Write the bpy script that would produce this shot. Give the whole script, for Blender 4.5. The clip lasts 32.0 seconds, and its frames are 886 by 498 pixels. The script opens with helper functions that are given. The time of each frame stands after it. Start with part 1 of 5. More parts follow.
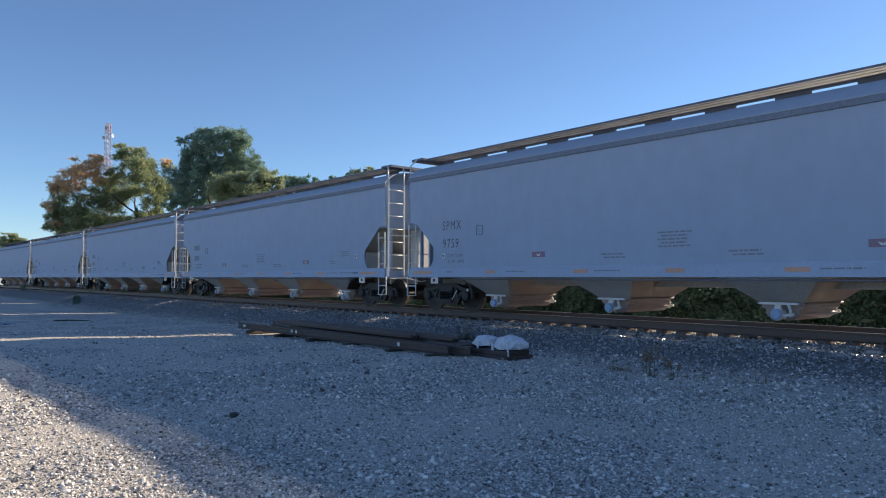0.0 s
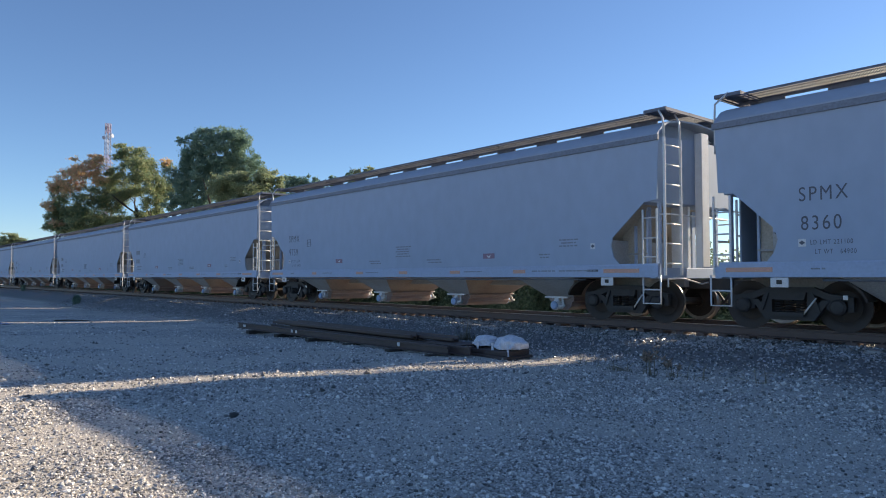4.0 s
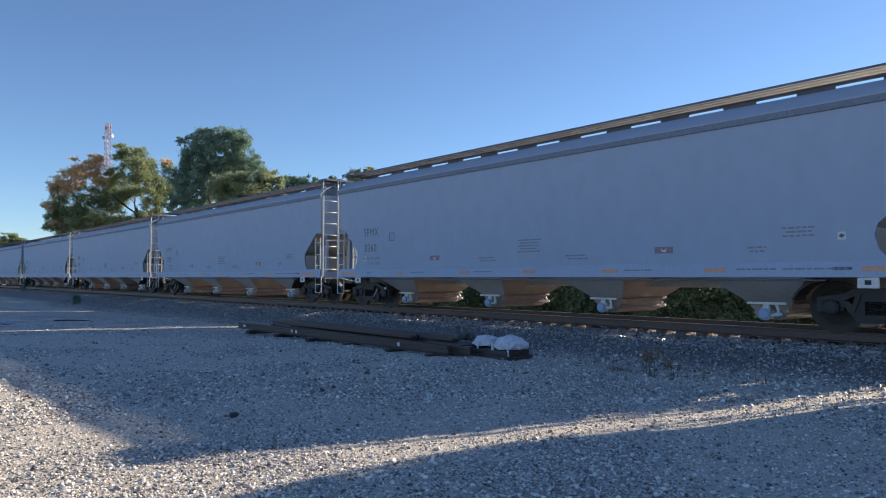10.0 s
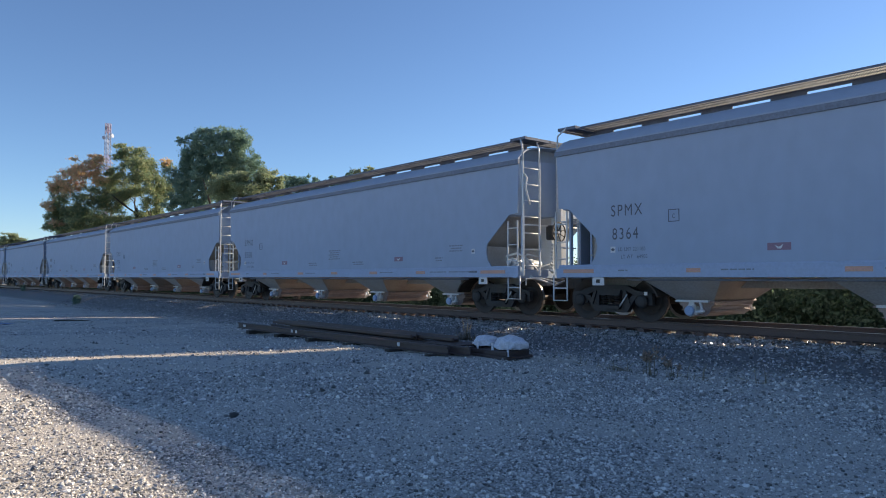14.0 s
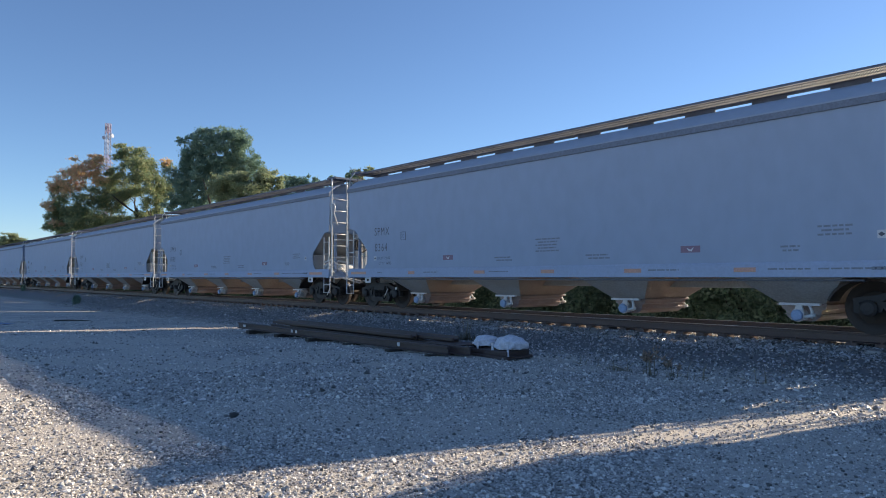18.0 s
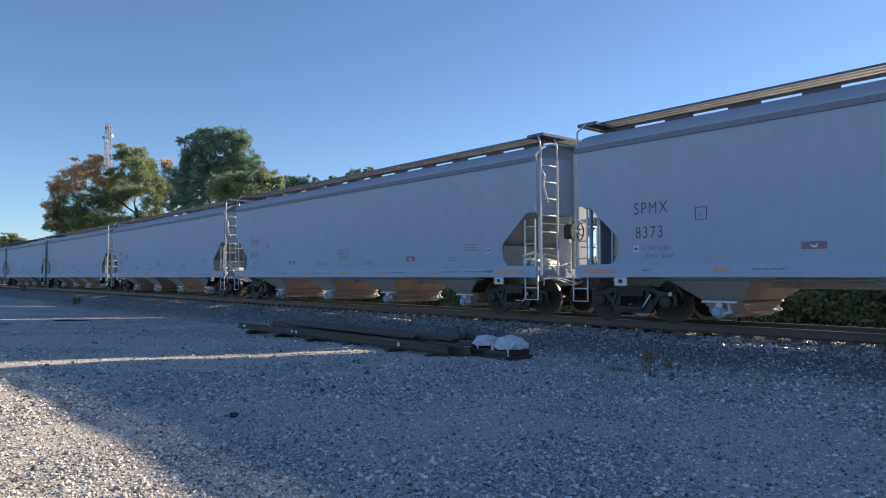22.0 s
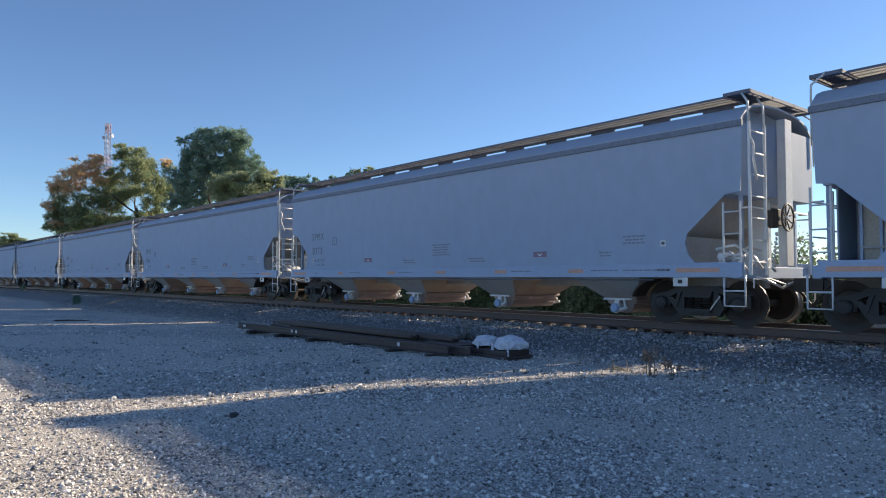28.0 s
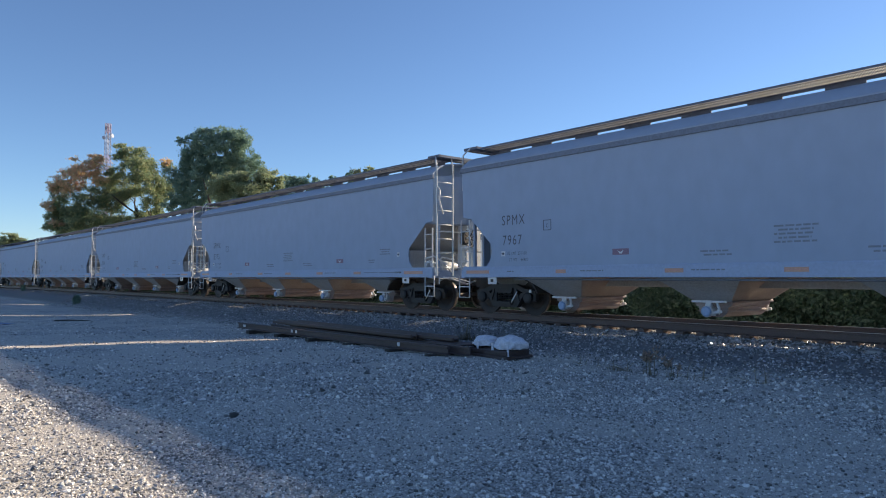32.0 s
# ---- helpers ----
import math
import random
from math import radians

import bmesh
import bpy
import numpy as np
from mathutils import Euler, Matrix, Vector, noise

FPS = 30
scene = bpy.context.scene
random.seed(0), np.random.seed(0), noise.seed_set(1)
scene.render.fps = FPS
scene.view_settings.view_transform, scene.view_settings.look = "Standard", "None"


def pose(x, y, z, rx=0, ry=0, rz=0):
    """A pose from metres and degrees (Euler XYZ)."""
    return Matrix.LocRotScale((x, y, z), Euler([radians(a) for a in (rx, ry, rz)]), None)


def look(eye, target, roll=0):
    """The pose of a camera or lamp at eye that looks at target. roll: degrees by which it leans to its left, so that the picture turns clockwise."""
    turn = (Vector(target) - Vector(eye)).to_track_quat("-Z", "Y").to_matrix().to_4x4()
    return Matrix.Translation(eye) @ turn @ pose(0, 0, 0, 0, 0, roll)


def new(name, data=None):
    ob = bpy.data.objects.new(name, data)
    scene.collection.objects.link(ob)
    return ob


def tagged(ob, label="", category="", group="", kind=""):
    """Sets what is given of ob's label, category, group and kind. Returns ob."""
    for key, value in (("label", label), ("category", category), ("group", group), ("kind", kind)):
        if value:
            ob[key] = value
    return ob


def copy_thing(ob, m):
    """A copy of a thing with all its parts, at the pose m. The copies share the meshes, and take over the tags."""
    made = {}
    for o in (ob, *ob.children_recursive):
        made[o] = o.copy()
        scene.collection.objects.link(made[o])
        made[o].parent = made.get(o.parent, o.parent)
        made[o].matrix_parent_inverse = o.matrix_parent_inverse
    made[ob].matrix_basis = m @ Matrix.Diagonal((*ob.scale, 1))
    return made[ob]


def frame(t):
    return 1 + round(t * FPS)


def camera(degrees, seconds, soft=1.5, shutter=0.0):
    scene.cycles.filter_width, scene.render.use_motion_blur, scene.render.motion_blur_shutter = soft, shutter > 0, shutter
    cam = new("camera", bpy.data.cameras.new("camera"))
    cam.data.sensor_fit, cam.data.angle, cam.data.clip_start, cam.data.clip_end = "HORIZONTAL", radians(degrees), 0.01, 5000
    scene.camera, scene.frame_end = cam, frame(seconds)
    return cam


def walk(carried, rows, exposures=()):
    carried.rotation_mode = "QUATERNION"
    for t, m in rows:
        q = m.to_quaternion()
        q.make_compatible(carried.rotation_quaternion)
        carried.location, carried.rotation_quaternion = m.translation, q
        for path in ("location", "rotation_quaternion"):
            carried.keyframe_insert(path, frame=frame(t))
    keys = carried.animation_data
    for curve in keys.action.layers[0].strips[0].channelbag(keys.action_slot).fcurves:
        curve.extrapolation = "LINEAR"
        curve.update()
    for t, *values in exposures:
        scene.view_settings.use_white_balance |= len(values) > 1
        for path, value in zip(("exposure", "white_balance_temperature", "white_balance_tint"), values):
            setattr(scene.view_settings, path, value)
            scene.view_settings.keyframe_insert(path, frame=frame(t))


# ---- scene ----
# Plan: the rails run along X (far end at -X), the camera stands at the origin in a gravel lot and
# looks across the lot to a slow train behind which the sun stands low. Y points at the train.
EYE_Z = 1.40
RAIL_Z = 0.39            # top of rail
TRACK_Y = 14.774         # centre of the track where it is straight
BEND_X = -15.65
RADIUS = 3333.0          # the track bends very gently towards the lot
SUN_TURN, SUN_HEIGHT = radians(12.2), radians(22.95)
CAR_PITCH = 19.762       # over couplers
SPEED = 2.3925

cam = camera(65.24, 32.0, soft=1.0)
FORWARD = Vector((-math.cos(0.699), math.sin(0.699), 50 / 1225.0))
CAM_POSE = look((0, 0, EYE_Z), Vector((0, 0, EYE_Z)) + FORWARD)
walk(cam, [(0.0, CAM_POSE), (32.0, CAM_POSE)], exposures=[(0.0, 0.66, 8200, 13), (32.0, 0.66, 8200, 13)])

# ---- world and sun ----
world = bpy.data.worlds.new("world")
scene.world = world
world.use_nodes = True
wn = world.node_tree
sky = wn.nodes.new("ShaderNodeTexSky")
sky.sky_type, sky.sun_disc = "NISHITA", False
sky.sun_elevation, sky.sun_rotation = SUN_HEIGHT, SUN_TURN
sky.air_density, sky.dust_density, sky.ozone_density = 0.90, 0.08, 8.0
sky.altitude = 500.0
wn.links.new(sky.outputs[0], wn.nodes["Background"].inputs[0])
wn.nodes["Background"].inputs[1].default_value = 0.125
sun_data = bpy.data.lights.new("sun", "SUN")
sun_data.energy, sun_data.angle, sun_data.color = 5.0, radians(0.5), (1.0, 0.94, 0.83)
sun = new("sun", sun_data)
TO_SUN = Vector((math.sin(SUN_TURN) * math.cos(SUN_HEIGHT), math.cos(SUN_TURN) * math.cos(SUN_HEIGHT), math.sin(SUN_HEIGHT)))
sun.matrix_world = look(TO_SUN * 60, (0, 0, 0))


# ---- materials ----
def material(name, base, rough=0.6, metal=0.0, second=None, scale=4.0, fine=60.0, mix=0.5, bump=0.15,
             bump_size=0.01, island=0.0, random_object=0.0, stretch=(1, 1, 1), spec=0.5, translucent=0.0, grainy=1.0):
    """A surface with a colour, a second colour in patches, fine grain and relief."""
    m = bpy.data.materials.new(name)
    m.use_nodes = True
    nt, N = m.node_tree, m.node_tree.nodes
    b = N["Principled BSDF"]
    b.inputs["Roughness"].default_value, b.inputs["Metallic"].default_value = rough, metal
    b.inputs["Specular IOR Level"].default_value = spec
    co = N.new("ShaderNodeTexCoord")
    mp = N.new("ShaderNodeMapping")
    mp.inputs["Scale"].default_value = stretch
    nt.links.new(co.outputs["Object"], mp.inputs[0])
    big = N.new("ShaderNodeTexNoise")
    big.inputs["Scale"].default_value, big.inputs["Detail"].default_value = scale, 5
    small = N.new("ShaderNodeTexNoise")
    small.inputs["Scale"].default_value, small.inputs["Detail"].default_value = fine, 4
    for n in (big, small):
        nt.links.new(mp.outputs[0], n.inputs["Vector"])
    ramp = N.new("ShaderNodeMapRange")
    ramp.inputs[1].default_value, ramp.inputs[2].default_value = 0.35, 0.7
    ramp.inputs[4].default_value = mix
    nt.links.new(big.outputs[0], ramp.inputs[0])
    blend = N.new("ShaderNodeMix")
    blend.data_type = "RGBA"
    blend.inputs["A"].default_value = (*base, 1)
    blend.inputs["B"].default_value = (*(second or [c * 0.6 for c in base]), 1)
    nt.links.new(ramp.outputs[0], blend.inputs["Factor"])
    grain = N.new("ShaderNodeMapRange")
    grain.inputs[1].default_value, grain.inputs[2].default_value = 0.25, 0.75
    grain.inputs[3].default_value, grain.inputs[4].default_value = 1 - 0.2 * grainy, 1 + 0.15 * grainy
    nt.links.new(small.outputs[0], grain.inputs[0])
    value = grain.outputs[0]
    for amount, node, out in ((island, "ShaderNodeNewGeometry", "Random Per Island"), (random_object, "ShaderNodeObjectInfo", "Random")):
        if amount:
            src, mr, mul = N.new(node), N.new("ShaderNodeMapRange"), N.new("ShaderNodeMath")
            mr.inputs[3].default_value, mr.inputs[4].default_value = 1 - amount, 1 + amount
            mul.operation = "MULTIPLY"
            nt.links.new(src.outputs[out], mr.inputs[0])
            nt.links.new(mr.outputs[0], mul.inputs[0])
            nt.links.new(value, mul.inputs[1])
            value = mul.outputs[0]
    tint = N.new("ShaderNodeVectorMath")
    tint.operation = "SCALE"
    nt.links.new(blend.outputs["Result"], tint.inputs[0])
    nt.links.new(value, tint.inputs["Scale"])
    nt.links.new(tint.outputs[0], b.inputs["Base Color"])
    if bump:
        bp = N.new("ShaderNodeBump")
        bp.inputs["Strength"].default_value, bp.inputs["Distance"].default_value = bump, bump_size
        nt.links.new(small.outputs[0], bp.inputs["Height"])
        nt.links.new(bp.outputs[0], b.inputs["Normal"])
    if translucent:
        tr, ms = N.new("ShaderNodeBsdfTranslucent"), N.new("ShaderNodeMixShader")
        ms.inputs[0].default_value = translucent
        nt.links.new(tint.outputs[0], tr.inputs[0])
        nt.links.new(b.outputs[0], ms.inputs[1])
        nt.links.new(tr.outputs[0], ms.inputs[2])
        nt.links.new(ms.outputs[0], N["Material Output"].inputs[0])
    return m


def leaf_material(name, colours, translucent=0.58):
    """Leaves whose colour differs from clump to clump."""
    m = material(name, colours[0], 0.55, translucent=translucent, bump=0, spec=0.3)
    nt, N = m.node_tree, m.node_tree.nodes
    geo, ramp = N.new("ShaderNodeNewGeometry"), N.new("ShaderNodeValToRGB")
    el = ramp.color_ramp.elements
    while len(el) < len(colours):
        el.new(0.5)
    for i, c in enumerate(colours):
        el[i].position, el[i].color = i / (len(colours) - 1), (*c, 1)
    nt.links.new(geo.outputs["Random Per Island"], ramp.inputs[0])
    tint = next(n for n in N if n.type == "VECT_MATH")
    nt.links.new(ramp.outputs[0], tint.inputs[0])
    return m


ROOF_PAINT = material("roof_paint", (0.345, 0.42, 0.52), 0.6, second=(0.31, 0.375, 0.465), scale=0.5, fine=4, bump=0.03, grainy=0.3)
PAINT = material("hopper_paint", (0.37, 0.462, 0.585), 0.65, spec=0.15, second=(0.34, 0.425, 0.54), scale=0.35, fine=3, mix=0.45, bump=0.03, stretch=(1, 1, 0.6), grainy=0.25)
# darker than the side sheets, for the eave angles and the train pipes
DARK_TRIM = material("dark_trim_paint", (0.18, 0.215, 0.27), 0.7, second=(0.22, 0.255, 0.315), scale=2, fine=20, bump=0.05)
SILL_PAINT = material("sill_paint", (0.395, 0.495, 0.645), 0.6, spec=0.15, second=(0.36, 0.45, 0.585), scale=1.5, fine=20, bump=0.04, grainy=0.4)
BAY_PAINT = material("dusty_hopper_paint", (0.42, 0.425, 0.43), 0.6, second=(0.38, 0.335, 0.29), scale=1.6, fine=25, mix=0.8, bump=0.1)
# the tan carries warm light bounced up from the sunlit ground
TAN_BOUNCE_DUST = material("tan_bounce_dusty_paint", (0.50, 0.44, 0.36), 0.65, second=(0.40, 0.34, 0.27), scale=1.6, fine=25, mix=0.8, bump=0.1)
RUST_DUST = material("rust_dusted_slope", (0.42, 0.345, 0.30), 0.5, second=(0.31, 0.23, 0.195), scale=1.3, fine=25, mix=0.8, bump=0.1, stretch=(1, 1, 0.4))
RUSTY = material("rusty_gate_steel", (0.38, 0.29, 0.27), 0.3, second=(0.22, 0.15, 0.135), scale=3, fine=40, bump=0.2)
WHITE_STEEL = material("white_painted_steel", (0.70, 0.71, 0.72), 0.3, second=(0.58, 0.58, 0.57), scale=5, bump=0.05)
GRATING = material("galvanised_grating", (0.17, 0.20, 0.255), 0.7, 0.0, spec=0.2, scale=6, bump=0.1)
BLACK_STEEL = material("black_truck_steel", (0.032, 0.031, 0.032), 0.6, second=(0.055, 0.045, 0.04), scale=5, fine=50, bump=0.2)
WHEEL_STEEL = material("brown_wheel_steel", (0.05, 0.035, 0.028), 0.6, 0.2, second=(0.03, 0.025, 0.022), scale=6, bump=0.15)
TREAD = material("bright_tread_steel", (0.30, 0.27, 0.25), 0.4, 0.8, second=(0.2, 0.18, 0.17), bump=0.02)
BLUE_CAP = material("blue_outlet_cap", (0.28, 0.42, 0.62), 0.45, second=(0.22, 0.34, 0.52), bump=0.05)
REFLECTOR = material("amber_reflector", (0.72, 0.36, 0.26), 0.4, second=(0.62, 0.35, 0.27), bump=0.02)
PRINT = material("faded_small_print", (0.22, 0.25, 0.30), 0.6, second=(0.29, 0.33, 0.39), scale=8, bump=0.0)
STENCIL = material("dark_stencil_paint", (0.10, 0.11, 0.14), 0.6, second=(0.15, 0.16, 0.19), scale=8, bump=0.0)
RED_PANEL = material("red_decal", (0.31, 0.18, 0.24), 0.5, second=(0.26, 0.17, 0.23), bump=0.0)
YELLOW = material("yellow_decal", (0.75, 0.58, 0.08), 0.5, bump=0.0)
RAIL_SIDE = material("rusty_rail", (0.115, 0.070, 0.060), 0.5, second=(0.075, 0.050, 0.045), scale=3, fine=60, bump=0.25)
PILE_RAIL = material("dark_weathered_rail", (0.095, 0.062, 0.055), 0.6, second=(0.055, 0.043, 0.042), scale=3, fine=60, bump=0.25)
RAIL_HEAD = material("polished_rail_head", (0.62, 0.56, 0.52), 0.33, 0.9, second=(0.3, 0.25, 0.22), scale=2, bump=0.03)
TIE_WOOD = material("weathered_tie_wood", (0.31, 0.305, 0.30), 0.8, second=(0.21, 0.20, 0.195), scale=3, fine=30, bump=0.5, random_object=0.3, stretch=(6, 1, 6))
BLOCK_WOOD = material("dark_timber", (0.07, 0.055, 0.045), 0.85, scale=3, fine=30, bump=0.4)
STONE = material("limestone_gravel", (0.55, 0.53, 0.505), 0.46, second=(0.44, 0.385, 0.335), scale=30, fine=160, bump=0.3, bump_size=0.004, island=0.85, spec=0.75)
BALLAST = material("grey_ballast", (0.36, 0.36, 0.365), 0.25, second=(0.15, 0.15, 0.15), scale=20, fine=120, bump=0.3, bump_size=0.004, island=0.7, spec=0.7)
DARK_ROCK = material("dark_rock", (0.05, 0.05, 0.05), 0.8, bump=0.4)
PLASTIC_BAG = material("white_plastic_sack", (0.70, 0.72, 0.78), 0.3, second=(0.58, 0.60, 0.68), scale=7, fine=30, bump=0.2, bump_size=0.01)
BARK = material("bark", (0.06, 0.05, 0.042), 0.9, second=(0.04, 0.032, 0.026), scale=4, fine=25, bump=0.6, bump_size=0.03)
DRY_STEM = material("dry_weed_stem", (0.27, 0.225, 0.155), 0.8, island=0.3, bump=0, translucent=0.2)
DRY_PLUME = material("dry_seed_plume", (0.42, 0.30, 0.23), 0.85, island=0.3, bump=0, translucent=0.4)
# both tower colours have the haze of distance mixed in
TOWER_RED_HAZED = material("tower_red_hazed", (0.38, 0.29, 0.36), 0.7, bump=0)
TOWER_WHITE_HAZED = material("tower_white_hazed", (0.36, 0.40, 0.50), 0.6, bump=0)
LEAF_MAPLE = leaf_material("maple_leaves", [(0.140, 0.230, 0.160), (0.240, 0.330, 0.180), (0.450, 0.440, 0.240), (0.160, 0.250, 0.170)])
LEAF_ORANGE = leaf_material("orange_autumn_leaves", [(0.900, 0.580, 0.420), (0.840, 0.620, 0.400), (0.480, 0.480, 0.290), (0.900, 0.590, 0.450)], 0.75)
LEAF_DARK = leaf_material("dark_pine_needles", [(0.135, 0.255, 0.225), (0.185, 0.315, 0.255), (0.280, 0.390, 0.275), (0.140, 0.260, 0.230)], 0.4)
LEAF_LIGHT = leaf_material("yellowing_leaves", [(0.210, 0.300, 0.190), (0.300, 0.370, 0.225), (0.400, 0.420, 0.260), (0.190, 0.280, 0.180)])
LEAF_HEDGE = leaf_material("hedge_leaves", [(0.15, 0.22, 0.14), (0.19, 0.26, 0.16), (0.12, 0.19, 0.13), (0.23, 0.28, 0.19)])


# ---- mesh helpers ----
def mesh_of(name, bm, mat=None):
    me = bpy.data.meshes.new(name)
    bm.normal_update()
    bm.to_mesh(me)
    bm.free()
    for m in (mat if isinstance(mat, (list, tuple)) else [mat]):
        me.materials.append(m)
    return me


def part(name, bm, mat, parent, label=""):
    """One mesh object under a thing or a part."""
    ob = new(name, bm if isinstance(bm, bpy.types.Mesh) else mesh_of(name, bm, mat))
    ob.parent = parent
    if label:
        ob["label"] = label
    return ob


def smooth(bm, angle=35):
    for f in bm.faces:
        f.smooth = True
    for e in bm.edges:
        e.smooth = len(e.link_faces) == 2 and e.calc_face_angle(0) < radians(angle)
    return bm


def box(bm, x0, x1, y0, y1, z0, z1, bevel=0.0, mat=0):
    vs = [bm.verts.new((x, y, z)) for x in (x0, x1) for y in (y0, y1) for z in (z0, z1)]
    fs = [bm.faces.new([vs[i] for i in q]) for q in ((0, 1, 3, 2), (4, 6, 7, 5), (0, 4, 5, 1), (2, 3, 7, 6), (0, 2, 6, 4), (1, 5, 7, 3))]
    for f in fs:
        f.material_index = mat
    if bevel:
        bmesh.ops.bevel(bm, geom=list({e for f in fs for e in f.edges}), offset=bevel, segments=1, affect="EDGES")
    return bm


def prism(bm, outline, axis, a, b, mat=0):
    """An outline of (u, v) pushed along an axis: 'y' takes (x, z), 'x' takes (y, z), 'z' takes (x, y)."""
    def at(u, v, w):
        return {"y": (u, w, v), "x": (w, u, v), "z": (u, v, w)}[axis]
    lo, hi = [bm.verts.new(at(u, v, a)) for u, v in outline], [bm.verts.new(at(u, v, b)) for u, v in outline]
    n = len(outline)
    fs = [bm.faces.new(lo), bm.faces.new(hi[::-1])]
    fs += [bm.faces.new((lo[i], hi[i], hi[(i + 1) % n], lo[(i + 1) % n])) for i in range(n)]
    for f in fs:
        f.material_index = mat
    bmesh.ops.recalc_face_normals(bm, faces=fs)
    return fs


def rod(bm, points, r, sides=6, mat=0, taper=None):
    """A round bar along a line of points; taper gives each point a radius of its own."""
    points = [Vector(p) for p in points]
    rings = []
    for i, p in enumerate(points):
        d = (points[min(i + 1, len(points) - 1)] - points[max(i - 1, 0)]).normalized()
        u = d.orthogonal().normalized() if i == 0 else (u - d * u.dot(d)).normalized()
        v, rr = d.cross(u), (taper[i] if taper else r)
        rings.append([bm.verts.new(p + (u * math.cos(a) + v * math.sin(a)) * rr) for a in (k * 2 * math.pi / sides for k in range(sides))])
    for a, b in zip(rings, rings[1:]):
        for k in range(sides):
            f = bm.faces.new((a[k], a[(k + 1) % sides], b[(k + 1) % sides], b[k]))
            f.smooth, f.material_index = True, mat
    for ring, turn in ((rings[0], -1), (rings[-1], 1)):
        bm.faces.new(ring[::turn]).material_index = mat
    return bm


def lathe(bm, profile, axis="y", centre=(0, 0, 0), sides=24, mats=None):
    """A profile of (radius, distance along the axis) turned round the axis."""
    rings = []
    for r, h in profile:
        ring = []
        for k in range(sides):
            a = k * 2 * math.pi / sides
            c, s = r * math.cos(a), r * math.sin(a)
            p = {"y": (c, h, s), "x": (h, c, s), "z": (c, s, h)}[axis]
            ring.append(bm.verts.new(Vector(p) + Vector(centre)))
        rings.append(ring)
    fs = []
    for i, (a, b) in enumerate(zip(rings, rings[1:])):
        for k in range(sides):
            f = bm.faces.new((a[k], a[(k + 1) % sides], b[(k + 1) % sides], b[k]))
            f.material_index = mats[i] if mats else 0
            fs.append(f)
    fs += [bm.faces.new(rings[0][::-1]), bm.faces.new(rings[-1])]
    bmesh.ops.recalc_face_normals(bm, faces=fs)
    return bm


def thing(name, label, category, m=None, group="", kind=""):
    ob = new(name)
    if m is not None:
        ob.matrix_world = m
    return tagged(ob, label, category, group, kind)


def raw_mesh(name, verts, faces, mats, smooth_faces=False):
    """A large mesh from arrays: verts (n, 3), faces (m, 3 or 4)."""
    me = bpy.data.meshes.new(name)
    k = faces.shape[1]
    me.vertices.add(len(verts))
    me.vertices.foreach_set("co", np.asarray(verts, np.float32).ravel())
    me.loops.add(faces.size)
    me.loops.foreach_set("vertex_index", faces.astype(np.int32).ravel())
    me.polygons.add(len(faces))
    me.polygons.foreach_set("loop_start", np.arange(0, faces.size, k, dtype=np.int32))
    me.polygons.foreach_set("use_smooth", np.full(len(faces), smooth_faces))
    me.update(calc_edges=True)
    for m in mats:
        me.materials.append(m)
    return me


# ---- ground ----
def track_y(x):
    s = -x + BEND_X
    return TRACK_Y - np.where(s > -60, s, -60) ** 2 / (2 * RADIUS)


def ground_z(x, y):
    """Height of the lot, the ballast bed and the land behind."""
    x, y = np.asarray(x, float), np.asarray(y, float)
    lot = EYE_Z - (1.325 + 0.0093 * np.clip(-x, -10, 45) + 0.0184 * np.clip(y, -5, 10))
    off = np.abs(y - track_y(np.clip(x, -400, 60)))
    near = np.clip((4.0 - off) / (4.0 - 1.75), 0, 1)
    near = near * near * (3 - 2 * near)
    return lot + (0.055 + 0.07 * np.clip((1.45 - off) / 0.25, 0, 1) - lot) * near


def ground_noise(x, y):
    return 0.018 * np.sin(1.3 * x + 0.7 * np.sin(0.9 * y)) * np.sin(1.1 * y + 0.6 * x) + 0.008 * np.sin(3.7 * x + 2.1 * y) * np.sin(2.9 * y - 1.7 * x)


def bare(x, y):
    """Where traffic has pressed the lot bare: 1 on dirt, 0 on loose gravel."""
    v = np.sin(0.9 * x + 1.3 * np.sin(0.55 * y + 0.4)) + np.sin(0.75 * y - 0.5 * x + 1.7) + 0.8 * np.sin(1.9 * x + 1.1 * y) + 0.6 * np.sin(3.1 * y - 2.3 * x)
    v = v + 3.0 * np.exp(-((x + 1.6) ** 2 + (y - 4.9) ** 2) / 2.2) + 2.6 * np.exp(-((x + 17.0) / 6.0) ** 2 - ((y - 4.0) / 1.8) ** 2)
    v = v + 1.5 * np.exp(-((x + 5.5) / 2.5) ** 2 - ((y - 0.4) / 0.5) ** 2)
    return np.clip((v - 0.2) / 1.6, 0, 1)


